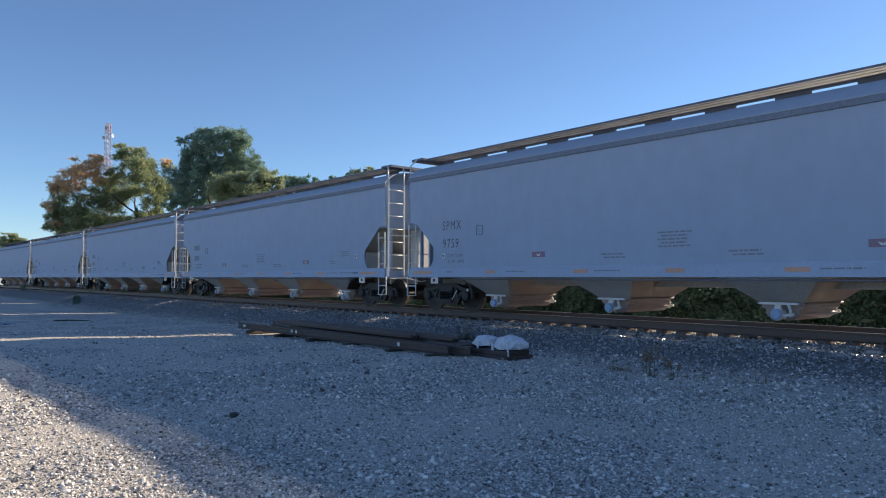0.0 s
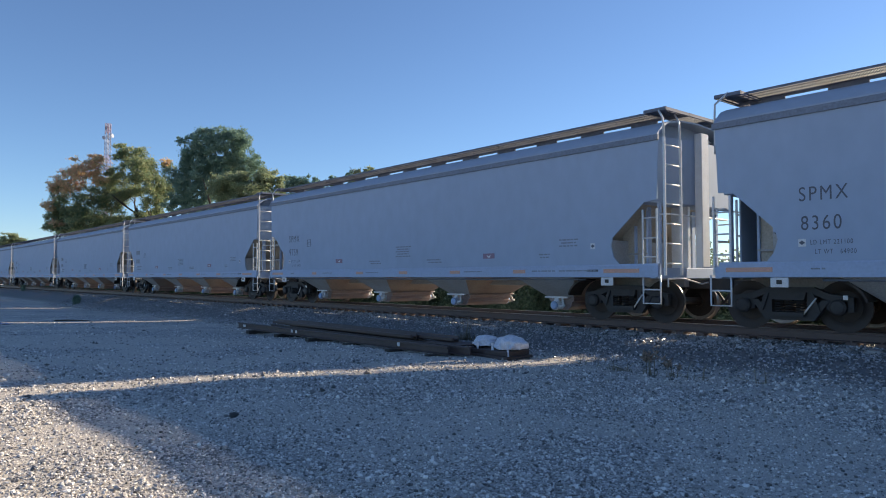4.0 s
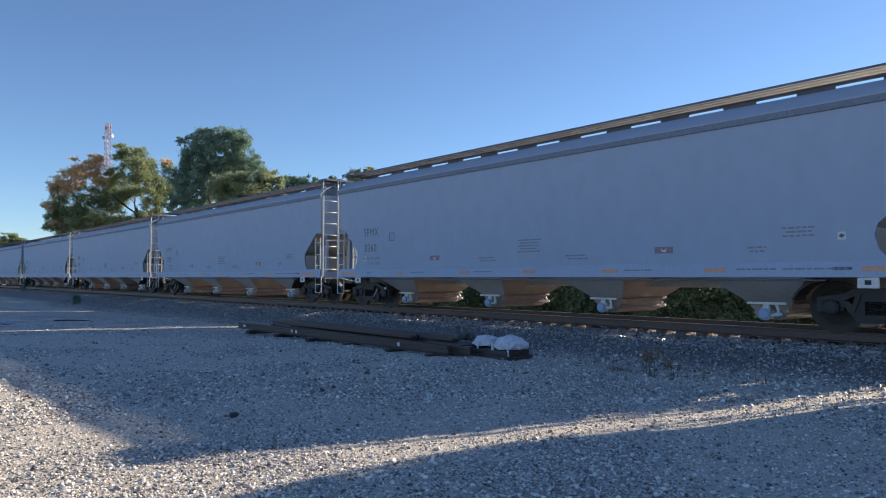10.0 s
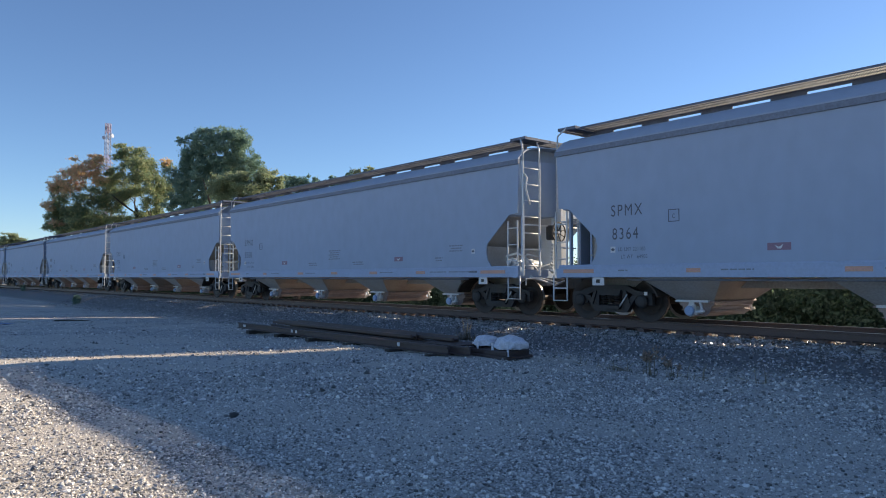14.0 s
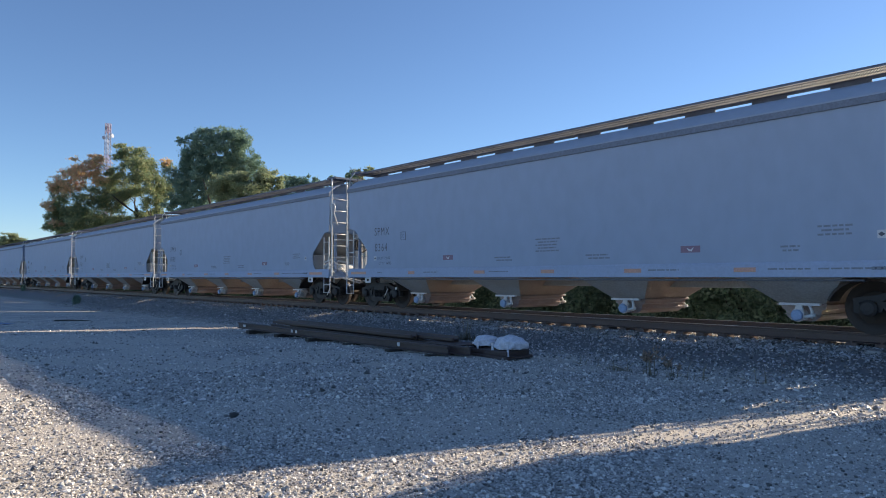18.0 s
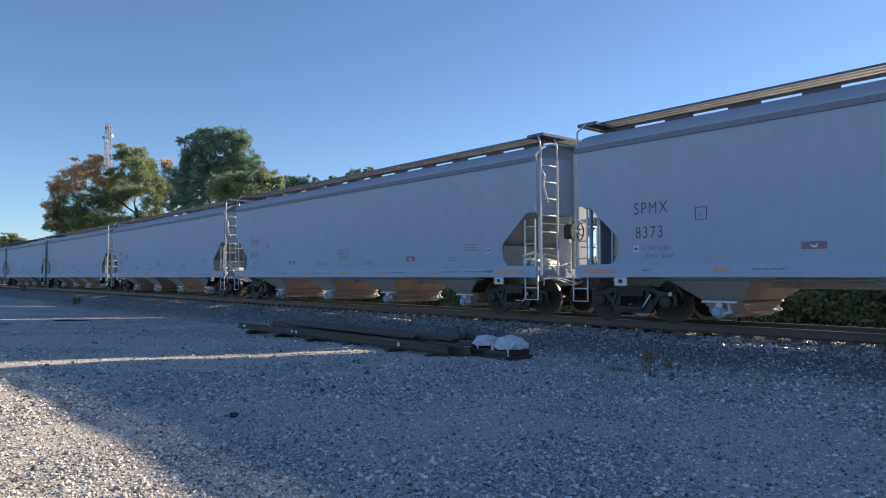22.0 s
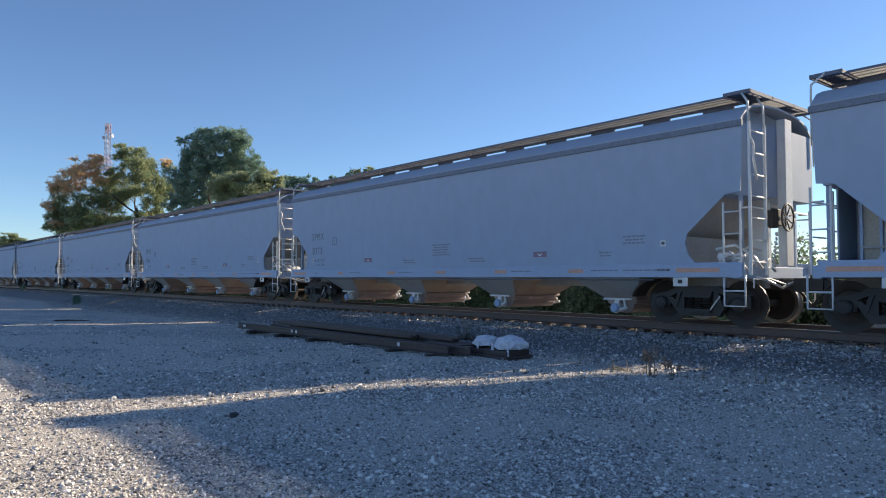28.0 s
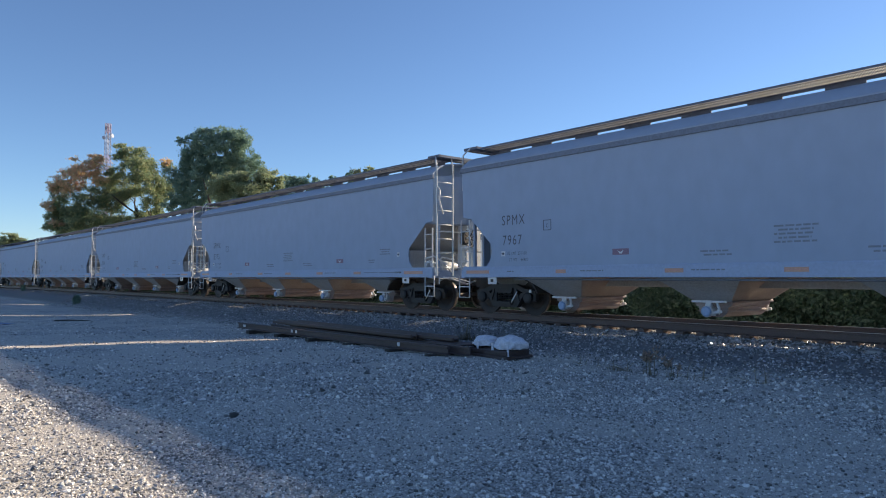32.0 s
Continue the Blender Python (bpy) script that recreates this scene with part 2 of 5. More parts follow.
def build_ground():
    xs = np.concatenate([-np.geomspace(3000, 62, 26), np.arange(-60, -24, 0.8), np.arange(-24, 8, 0.2), np.geomspace(8, 3000, 30)])
    ys = np.concatenate([-np.geomspace(3000, 6, 26), np.arange(-5.5, 0, 0.5), np.arange(0, 22, 0.2), np.geomspace(22, 3000, 34)])
    gx, gy = np.meshgrid(xs, ys, indexing="ij")
    gz = ground_z(gx, gy) + ground_noise(gx, gy) * (np.hypot(gx, gy) < 80)
    n, m = gx.shape
    idx = np.arange(n * m).reshape(n, m)
    faces = np.stack([idx[:-1, :-1], idx[1:, :-1], idx[1:, 1:], idx[:-1, 1:]], -1).reshape(-1, 4)
    mat = bpy.data.materials.new("gravel_and_dirt")
    mat.use_nodes = True
    nt, N = mat.node_tree, mat.node_tree.nodes
    b = N["Principled BSDF"]
    b.inputs["Roughness"].default_value = 0.85
    co = N.new("ShaderNodeTexCoord")
    cells, patch, grit = N.new("ShaderNodeTexVoronoi"), N.new("ShaderNodeTexNoise"), N.new("ShaderNodeTexNoise")
    cells.inputs["Scale"].default_value = 52
    patch.inputs["Scale"].default_value, patch.inputs["Detail"].default_value = 0.7, 6
    grit.inputs["Scale"].default_value, grit.inputs["Detail"].default_value = 150, 3
    for k in (cells, patch, grit):
        nt.links.new(co.outputs["Object"], k.inputs["Vector"])
    hue = N.new("ShaderNodeValToRGB")
    el = hue.color_ramp.elements
    el[0].position, el[0].color = 0.0, (0.10, 0.098, 0.093, 1)
    el[1].position, el[1].color = 1.0, (0.66, 0.63, 0.59, 1)
    sep = N.new("ShaderNodeSeparateColor")
    nt.links.new(cells.outputs["Color"], sep.inputs[0])
    nt.links.new(sep.outputs[0], hue.inputs[0])
    dirt = N.new("ShaderNodeMix")
    dirt.data_type = "RGBA"
    dirt.inputs["B"].default_value = (0.54, 0.495, 0.435, 1)
    mask = N.new("ShaderNodeMapRange")
    mask.inputs[1].default_value, mask.inputs[2].default_value = 0.45, 0.62
    mask.inputs[3].default_value, mask.inputs[4].default_value = 0.1, 0.85
    worn, both = N.new("ShaderNodeAttribute"), N.new("ShaderNodeMath")
    worn.attribute_name, both.operation = "worn", "MULTIPLY_ADD"
    both.inputs[1].default_value = 0.22
    nt.links.new(worn.outputs["Fac"], both.inputs[0])
    nt.links.new(patch.outputs[0], both.inputs[2])
    nt.links.new(both.outputs[0], mask.inputs[0])
    nt.links.new(mask.outputs[0], dirt.inputs["Factor"])
    nt.links.new(hue.outputs[0], dirt.inputs["A"])
    grain = N.new("ShaderNodeMapRange")
    grain.inputs[3].default_value, grain.inputs[4].default_value = 0.65, 1.3
    nt.links.new(grit.outputs[0], grain.inputs[0])
    tint = N.new("ShaderNodeVectorMath")
    tint.operation = "SCALE"
    bed, crush = N.new("ShaderNodeAttribute"), N.new("ShaderNodeMix")
    bed.attribute_name, crush.data_type = "bed", "RGBA"
    crush.inputs["B"].default_value = (0.18, 0.18, 0.183, 1)
    nt.links.new(bed.outputs["Fac"], crush.inputs["Factor"])
    nt.links.new(dirt.outputs["Result"], crush.inputs["A"])
    nt.links.new(crush.outputs["Result"], tint.inputs[0])
    nt.links.new(grain.outputs[0], tint.inputs["Scale"])
    nt.links.new(tint.outputs[0], b.inputs["Base Color"])
    bp = N.new("ShaderNodeBump")
    bp.inputs["Strength"].default_value, bp.inputs["Distance"].default_value, bp.invert = 0.5, 0.014, True
    nt.links.new(cells.outputs["Distance"], bp.inputs["Height"])
    nt.links.new(bp.outputs[0], b.inputs["Normal"])
    me = raw_mesh("ground", np.stack([gx, gy, gz], -1).reshape(-1, 3), faces, [mat], True)
    me.attributes.new("worn", "FLOAT", "POINT").data.foreach_set("value", bare(gx, gy).ravel().astype(np.float32))
    off = np.abs(gy - track_y(np.clip(gx, -400, 60)))
    me.attributes.new("bed", "FLOAT", "POINT").data.foreach_set("value", np.clip((3.9 - off) / 0.6, 0, 1).ravel().astype(np.float32))
    return tagged(new("ground", me), "grey crushed stone lot with tan dirt patches", "ground", kind="structure")


rng = np.random.default_rng(7)


def stones(name, xy, size, mat, label, parent=None, flat=0.65, round_faces=20, lift=0.25):
    """Loose stones of given sizes lying at xy, all in one mesh."""
    if round_faces == 20:
        p = (1 + 5 ** 0.5) / 2
        v = np.array([(-1, p, 0), (1, p, 0), (-1, -p, 0), (1, -p, 0), (0, -1, p), (0, 1, p), (0, -1, -p), (0, 1, -p), (p, 0, -1), (p, 0, 1), (-p, 0, -1), (-p, 0, 1)]) / 1.9
        f = np.array([(0, 11, 5), (0, 5, 1), (0, 1, 7), (0, 7, 10), (0, 10, 11), (1, 5, 9), (5, 11, 4), (11, 10, 2), (10, 7, 6), (7, 1, 8),
                      (3, 9, 4), (3, 4, 2), (3, 2, 6), (3, 6, 8), (3, 8, 9), (4, 9, 5), (2, 4, 11), (6, 2, 10), (8, 6, 7), (9, 8, 1)])
    else:
        v = np.array([(1, 0, 0), (-1, 0, 0), (0, 1, 0), (0, -1, 0), (0, 0, 1), (0, 0, -1)], float)
        f = np.array([(0, 2, 4), (2, 1, 4), (1, 3, 4), (3, 0, 4), (2, 0, 5), (1, 2, 5), (3, 1, 5), (0, 3, 5)])
    n, k = len(xy), len(v)
    pts = v[None] * rng.uniform(0.62, 1.25, (n, k, 1))
    pts = pts * np.stack([rng.uniform(0.8, 1.35, n), rng.uniform(0.65, 1.1, n), rng.uniform(0.45, 0.95, n) * flat / 0.65], -1)[:, None]
    a, t = rng.uniform(0, 6.283, n), rng.normal(0, 0.35, n)
    x, y, z = pts[..., 0], pts[..., 1], pts[..., 2]
    y, z = y * np.cos(t)[:, None] - z * np.sin(t)[:, None], y * np.sin(t)[:, None] + z * np.cos(t)[:, None]
    x, y = x * np.cos(a)[:, None] - y * np.sin(a)[:, None], x * np.sin(a)[:, None] + y * np.cos(a)[:, None]
    r = size[:, None] * 0.5
    base = ground_z(xy[:, 0], xy[:, 1]) + ground_noise(xy[:, 0], xy[:, 1])
    pts = np.stack([x * r + xy[:, :1], y * r + xy[:, 1:], z * r + (base + lift * size * 0.5)[:, None]], -1)
    faces = f[None] + (np.arange(n) * k)[:, None, None]
    ob = new(name, raw_mesh(name, pts.reshape(-1, 3), faces.reshape(-1, 3), [mat]))
    return tagged(ob, label, "gravel", kind="stuff")


def wedge(n, near, far, a0=-14.0, a1=76.0, power=1.0):
    """Places spread over a fan of the lot, denser close in. Angles from -X towards +Y."""
    u = rng.uniform(0, 1, n)
    d = near * (far / near) ** u if power == 1.0 else (near ** (2 - power) + u * (far ** (2 - power) - near ** (2 - power))) ** (1 / (2 - power))
    a = np.radians(rng.uniform(a0, a1, n) + 4)
    return np.stack([-d * np.cos(a), d * np.sin(a)], -1)


def thin(xy, keep=0.45):
    return xy[rng.uniform(0, 1, len(xy)) > bare(xy[:, 0], xy[:, 1]) * (1 - keep)]


def build_gravel():
    xy = thin(wedge(66000, 2.6, 9.0, power=0.75))
    stones("near_gravel", xy, np.clip(rng.lognormal(-4.06, 0.40, len(xy)), 0.010, 0.048), STONE, "crushed grey limestone gravel lying on tan dirt", flat=0.6, lift=0.42)
    xy = thin(wedge(75000, 2.8, 10.0, power=0.8), 0.6)
    stones("fine_gravel", xy, np.clip(rng.lognormal(-4.5, 0.35, len(xy)), 0.006, 0.025), STONE, "fine grey grit between the larger gravel", round_faces=8, lift=0.4)
    xy = thin(wedge(80000, 8.5, 42.0), 0.45)
    xy = xy[xy[:, 1] < track_y(xy[:, 0]) - 3.0]
    stones("far_gravel", xy, np.clip(rng.lognormal(-3.65, 0.45, len(xy)), 0.012, 0.09), STONE, "crushed grey limestone gravel further off in the lot", round_faces=8, lift=0.45)
    n = 56000
    x = 3 - 60 * rng.uniform(0, 1, n) ** 1.6
    y = track_y(x) - 4.4 + 6.2 * rng.uniform(0, 1, n) ** 0.8
    x = np.concatenate([x, 3 - 24 * rng.uniform(0, 1, 9000) ** 1.3])
    y = np.concatenate([y, track_y(x[n:]) - rng.uniform(0.85, 2.2, 9000)])
    n = len(x)
    stones("ballast", np.stack([x, y], -1), np.clip(rng.lognormal(-3.05, 0.3, n), 0.02, 0.09), BALLAST, "grey angular track ballast", round_faces=8, lift=0.5)
    tagged(stones("dark_rock", np.array([[-6.72, 2.9]]), np.array([0.11]), DARK_ROCK, "small dark rock lying on the gravel", lift=0.8), category="rock", kind="thing")


build_ground()


# ---- track ----
def rail_outline(h=0.17, w=0.14):
    return [(-w / 2, 0), (w / 2, 0), (w / 2, 0.012), (0.012, 0.03), (0.012, h - 0.045), (0.036, h - 0.036), (0.036, h - 0.006),
            (0.028, h), (-0.028, h), (-0.036, h - 0.006), (-0.036, h - 0.036), (-0.012, h - 0.045), (-0.012, 0.03), (-w / 2, 0.012)]


TRACK = thing("railway_track", "single railway track with rusty rails on weathered wooden ties", "railway track", kind="structure")


def build_rails():
    xs = np.concatenate([np.arange(-300, 40, 4.0)])
    for side in (-1, 1):
        bm = bmesh.new()
        prof = rail_outline(0.19)
        rings = [[bm.verts.new((x, float(track_y(x)) + side * 0.754 + u, RAIL_Z - 0.19 + v)) for u, v in prof] for x in xs]
        for a, b in zip(rings, rings[1:]):
            for k in range(len(prof)):
                f = bm.faces.new((a[k], b[k], b[(k + 1) % len(prof)], a[(k + 1) % len(prof)]))
                f.material_index = 1 if k in (6, 7, 8) else 0
        bmesh.ops.recalc_face_normals(bm, faces=bm.faces[:])
        part("rail", bm, [RAIL_SIDE, RAIL_HEAD], TRACK, "rusty rail with a polished head")


def build_ties():
    r = random.Random(5)
    tie_meshes, plate_bm = [], bmesh.new()
    for k in range(4):
        bm = bmesh.new()
        box(bm, -0.115, 0.115, -1.325 - 0.012 * k, 1.33 + 0.02 * k, -0.18, 0, bevel=0.014)
        for v in bm.verts:
            v.co += Vector((r.uniform(-0.012, 0.012), r.uniform(-0.02, 0.02), r.uniform(-0.008, 0.004)))
        tie_meshes.append(mesh_of("tie", bm, TIE_WOOD))
    far = bmesh.new()
    x, i = 4.0, 0
    while x > -190:
        yaw = math.atan((BEND_X - x) / RADIUS)
        y, dz = float(track_y(x)), r.uniform(-0.012, 0.008)
        if x > -95:
            ob = part("tie", tie_meshes[r.randrange(4)], None, TRACK)
            ob.matrix_basis = pose(x + r.uniform(-0.03, 0.03), y + r.uniform(-0.06, 0.06), 0.142 + dz, 0, 0, math.degrees(yaw) + r.uniform(-1.2, 1.2))
        else:
            box(far, x - 0.115, x + 0.115, y - 1.38, y + 1.38, -0.025, 0.155)
        for side in (-1, 1):
            box(plate_bm, x - 0.09, x + 0.09, y + side * 0.754 - 0.17, y + side * 0.754 + 0.17, 0.130, 0.203)
            for q in (-0.1, 0.1):
                box(plate_bm, x - 0.03, x + 0.0, y + side * 0.754 + q - 0.015, y + side * 0.754 + q + 0.015, 0.203, 0.235)
        x -= 0.495
    part("far_ties", far, TIE_WOOD, TRACK)["kind"] = "stuff"
    part("tie_plates", plate_bm, RAIL_SIDE, TRACK, "rusty tie plates and spikes")["kind"] = "stuff"


build_rails()


# ---- the train ----
END = {1: 9.36, -1: 9.20}     # how far a hopper car's body reaches from its middle, following and leading end
SIDE = 1.62                   # half its width
SILL_Z, EAVE_Z = 1.01, 4.09
BAYS = (-5.9, -1.97, 1.97, 5.9)
TRUCK_X = 8.0


def side_outline(back=0.04):
    """Side sheet of the body, cut away over both trucks, as (x, z)."""
    right = [(0.0, EAVE_Z), (-0.05, 2.70), (-0.36, 2.67), (None, 1.92), (None, 1.72), (None, 1.48), (None, 1.30)]
    cut = [0, 0, 0, 8.08, 8.03, 8.10, 8.25]
    outline = []
    for e in (1, -1):
        short, inner = (0.07, 0.0) if e > 0 else (back, 0.09)
        line = [(e * (END[e] - short + x) if x is not None else e * (c - inner), z) for (x, z), c in zip(right, cut)]
        outline += line if e > 0 else line[::-1]
    return outline


def roof_outline():
    half = [(SIDE + 0.03, EAVE_Z + 0.022), (SIDE + 0.03, EAVE_Z + 0.05), (SIDE, EAVE_Z + 0.08), (1.53, 4.25), (1.38, 4.38), (1.12, 4.475), (0.7, 4.54), (0.0, 4.58)]
    return half + [(-y, z) for y, z in half[-2::-1]]


def build_wheelset(parent, x):
    bm = bmesh.new()
    wheel = [(0.06, -0.09), (0.13, -0.09), (0.15, -0.05), (0.30, -0.035), (0.38, -0.065), (0.452, -0.07), (0.457, -0.06), (0.462, 0.04), (0.487, 0.055), (0.487, 0.07), (0.38, 0.065), (0.30, 0.02), (0.15, 0.05), (0.06, 0.06)]
    mats = [0, 0, 0, 0, 1, 1, 1, 1, 0, 0, 0, 0, 0]
    for s in (-1, 1):
        lathe(bm, [(r, s * (0.765 - 0.03) - s * h * -1) for r, h in wheel], "y", sides=28, mats=mats)
        for k in range(3):
            a = k * 2.094
            rod(bm, [(0.22 * math.cos(a), s * 0.775, 0.22 * math.sin(a)), (0.22 * math.cos(a), s * 0.79, 0.22 * math.sin(a))], 0.03, 8)
    lathe(bm, [(0.085, -1.05), (0.085, 1.05)], "y", sides=12)
    ob = part("wheelset", smooth(bm), [WHEEL_STEEL, TREAD], parent, "brown steel wheelset with bright treads")
    ob.location = (x, 0, 0.457)
    return ob


def build_truck(car, x):
    bm = bmesh.new()
    chords = [[(-1.14, 0.56), (-1.14, 0.64), (-0.72, 0.70), (-0.45, 0.82), (0.45, 0.82), (0.72, 0.70), (1.14, 0.64), (1.14, 0.56), (0.70, 0.58), (0.42, 0.70), (-0.42, 0.70), (-0.70, 0.58)],
              [(-0.74, 0.58), (-0.60, 0.58), (-0.36, 0.31), (0.36, 0.31), (0.60, 0.58), (0.74, 0.58), (0.46, 0.19), (-0.46, 0.19)],
              [(-0.47, 0.25), (-0.33, 0.25), (-0.33, 0.74), (-0.47, 0.74)], [(0.33, 0.25), (0.47, 0.25), (0.47, 0.74), (0.33, 0.74)],
              [(-1.14, 0.60), (-1.14, 0.38), (-1.04, 0.36), (-1.04, 0.60)], [(1.04, 0.60), (1.04, 0.36), (1.14, 0.38), (1.14, 0.60)],
              [(-0.76, 0.62), (-0.76, 0.38), (-0.68, 0.40), (-0.66, 0.62)], [(0.66, 0.62), (0.68, 0.40), (0.76, 0.38), (0.76, 0.62)]]
    for s in (-1, 1):
        for k, outline in enumerate(chords):
            prism(bm, outline, "y", s * (0.93 + 0.002 * k), s * (1.07 - 0.003 * k))
        prism(bm, [(-0.30, 0.26), (0.30, 0.26), (0.30, 0.34), (-0.30, 0.34)], "y", s * 0.90, s * 1.16)
        prism(bm, [(-0.30, 0.58), (0.30, 0.58), (0.34, 0.72), (-0.34, 0.72)], "y", s * 0.90, s * 1.13)
        for q in (-0.2, 0.0, 0.2):
            for c in range(5):
                lathe(bm, [(0.07, -0.014), (0.085, 0), (0.07, 0.014)], "z", (q, s * 1.04, 0.36 + 0.05 * c), 10)
        for q in (-0.889, 0.889):
            lathe(bm, [(0.13, s * 1.03), (0.15, s * 1.05), (0.15, s * 1.12), (0.11, s * 1.15), (0.05, s * 1.16)], "y", (q, 0, 0.457), 14)
        for q in (-1, 1):
            prism(bm, [(q * 0.50, 0.36), (q * 0.58, 0.36), (q * 0.46, 0.70), (q * 0.38, 0.70)], "y", s * 1.07, s * 1.10)
    box(bm, -0.2, 0.2, -0.95, 0.95, 0.50, 0.76, 0.03)
    for q in (-0.42, 0.42):
        box(bm, q - 0.05, q + 0.05, -0.85, 0.85, 0.40, 0.50, 0.01)
        for s in (-1, 1):
            box(bm, q - 0.06, q + 0.06, s * 0.765 - 0.08, s * 0.765 + 0.08, 0.32, 0.56, 0.02)
    ob = part("truck", bm, BLACK_STEEL, car, "black cast steel truck with springs")
    ob.location = (x, 0, 0)
    rodm = bmesh.new()
    rod(rodm, [(0.28, -1.12, 0.30), (0.52, -1.12, 0.62)], 0.018)
    part("brake_rod", rodm, WHITE_STEEL, ob, "pale brake rod")
    if x < 0:
        bm = bmesh.new()
        box(bm, 1.0, 1.08, -1.165, -1.15, 0.60, 0.68)
        part("tag", bm, WHITE_STEEL, ob, "small white tag")
    for q in (-0.889, 0.889):
        build_wheelset(ob, q)
    return ob


LOW_RUNGS = (1.455, 1.87, 2.31)


def ladder(name, car, a, b, z0, z1, rungs, r=0.022, flat=0.03, label=""):
    """Two stiles at plan points a and b, and rungs between them."""
    bm = bmesh.new()
    for p in (a, b):
        box(bm, p[0] - flat, p[0] + flat, p[1] - 0.02, p[1] + 0.02, z0, z1, 0.006)
    lad = part(name, bm, WHITE_STEEL, car, label)
    for z in (rungs if isinstance(rungs, tuple) else [z0 + (z1 - z0) * (k + 0.6) / rungs for k in range(rungs)]):
        bm = bmesh.new()
        rod(bm, [(*a, z), (*b, z)], r)
        part("rung", bm, WHITE_STEEL, lad)
    return lad


def stirrup(car, x0, x1, y):
    bm = bmesh.new()
    rod(bm, [(x0, y, 1.05), (x0, y, 0.44), (x1, y, 0.44), (x1, y, 1.05)], 0.021)
    rod(bm, [(x0, y, 0.74), (x1, y, 0.74)], 0.019)
    part("stirrup_step", bm, WHITE_STEEL, car, "white tubular stirrup step")


def text_mesh(words, height, squeeze=0.75):
    cu = bpy.data.curves.new("lettering", "FONT")
    cu.body, cu.size, cu.align_x, cu.space_character = words, height / 0.7, "LEFT", 1.25
    ob = bpy.data.objects.new("lettering", cu)
    scene.collection.objects.link(ob)
    bpy.context.view_layer.update()
    me = bpy.data.meshes.new_from_object(ob.evaluated_get(bpy.context.evaluated_depsgraph_get()))
    bpy.data.objects.remove(ob)
    for v in me.vertices:
        v.co = (v.co.x * squeeze, 0, v.co.y)
    me.materials.clear()
    me.materials.append(STENCIL)
    return me


def bars(car, name, x0, x1, z, lines, h=0.035, gap=0.075, y=-SIDE - 0.006, mat=None, seed=0):
    """Small print that cannot be read: broken bars."""
    r, bm = random.Random(seed), bmesh.new()
    for k in range(lines):
        x, end = x0 + (0 if k % 2 == 0 else 0.1 * (x1 - x0)), x1 - r.uniform(0, 0.2) * (x1 - x0)
        while x < end:
            w = min(r.uniform(0.06, 0.2), end - x)
            box(bm, x, x + w, y - 0.003, y + 0.003, z - k * gap - h, z - k * gap)
            x += w + 0.03
    part(name, bm, mat or PRINT, car)["kind"] = "stuff"


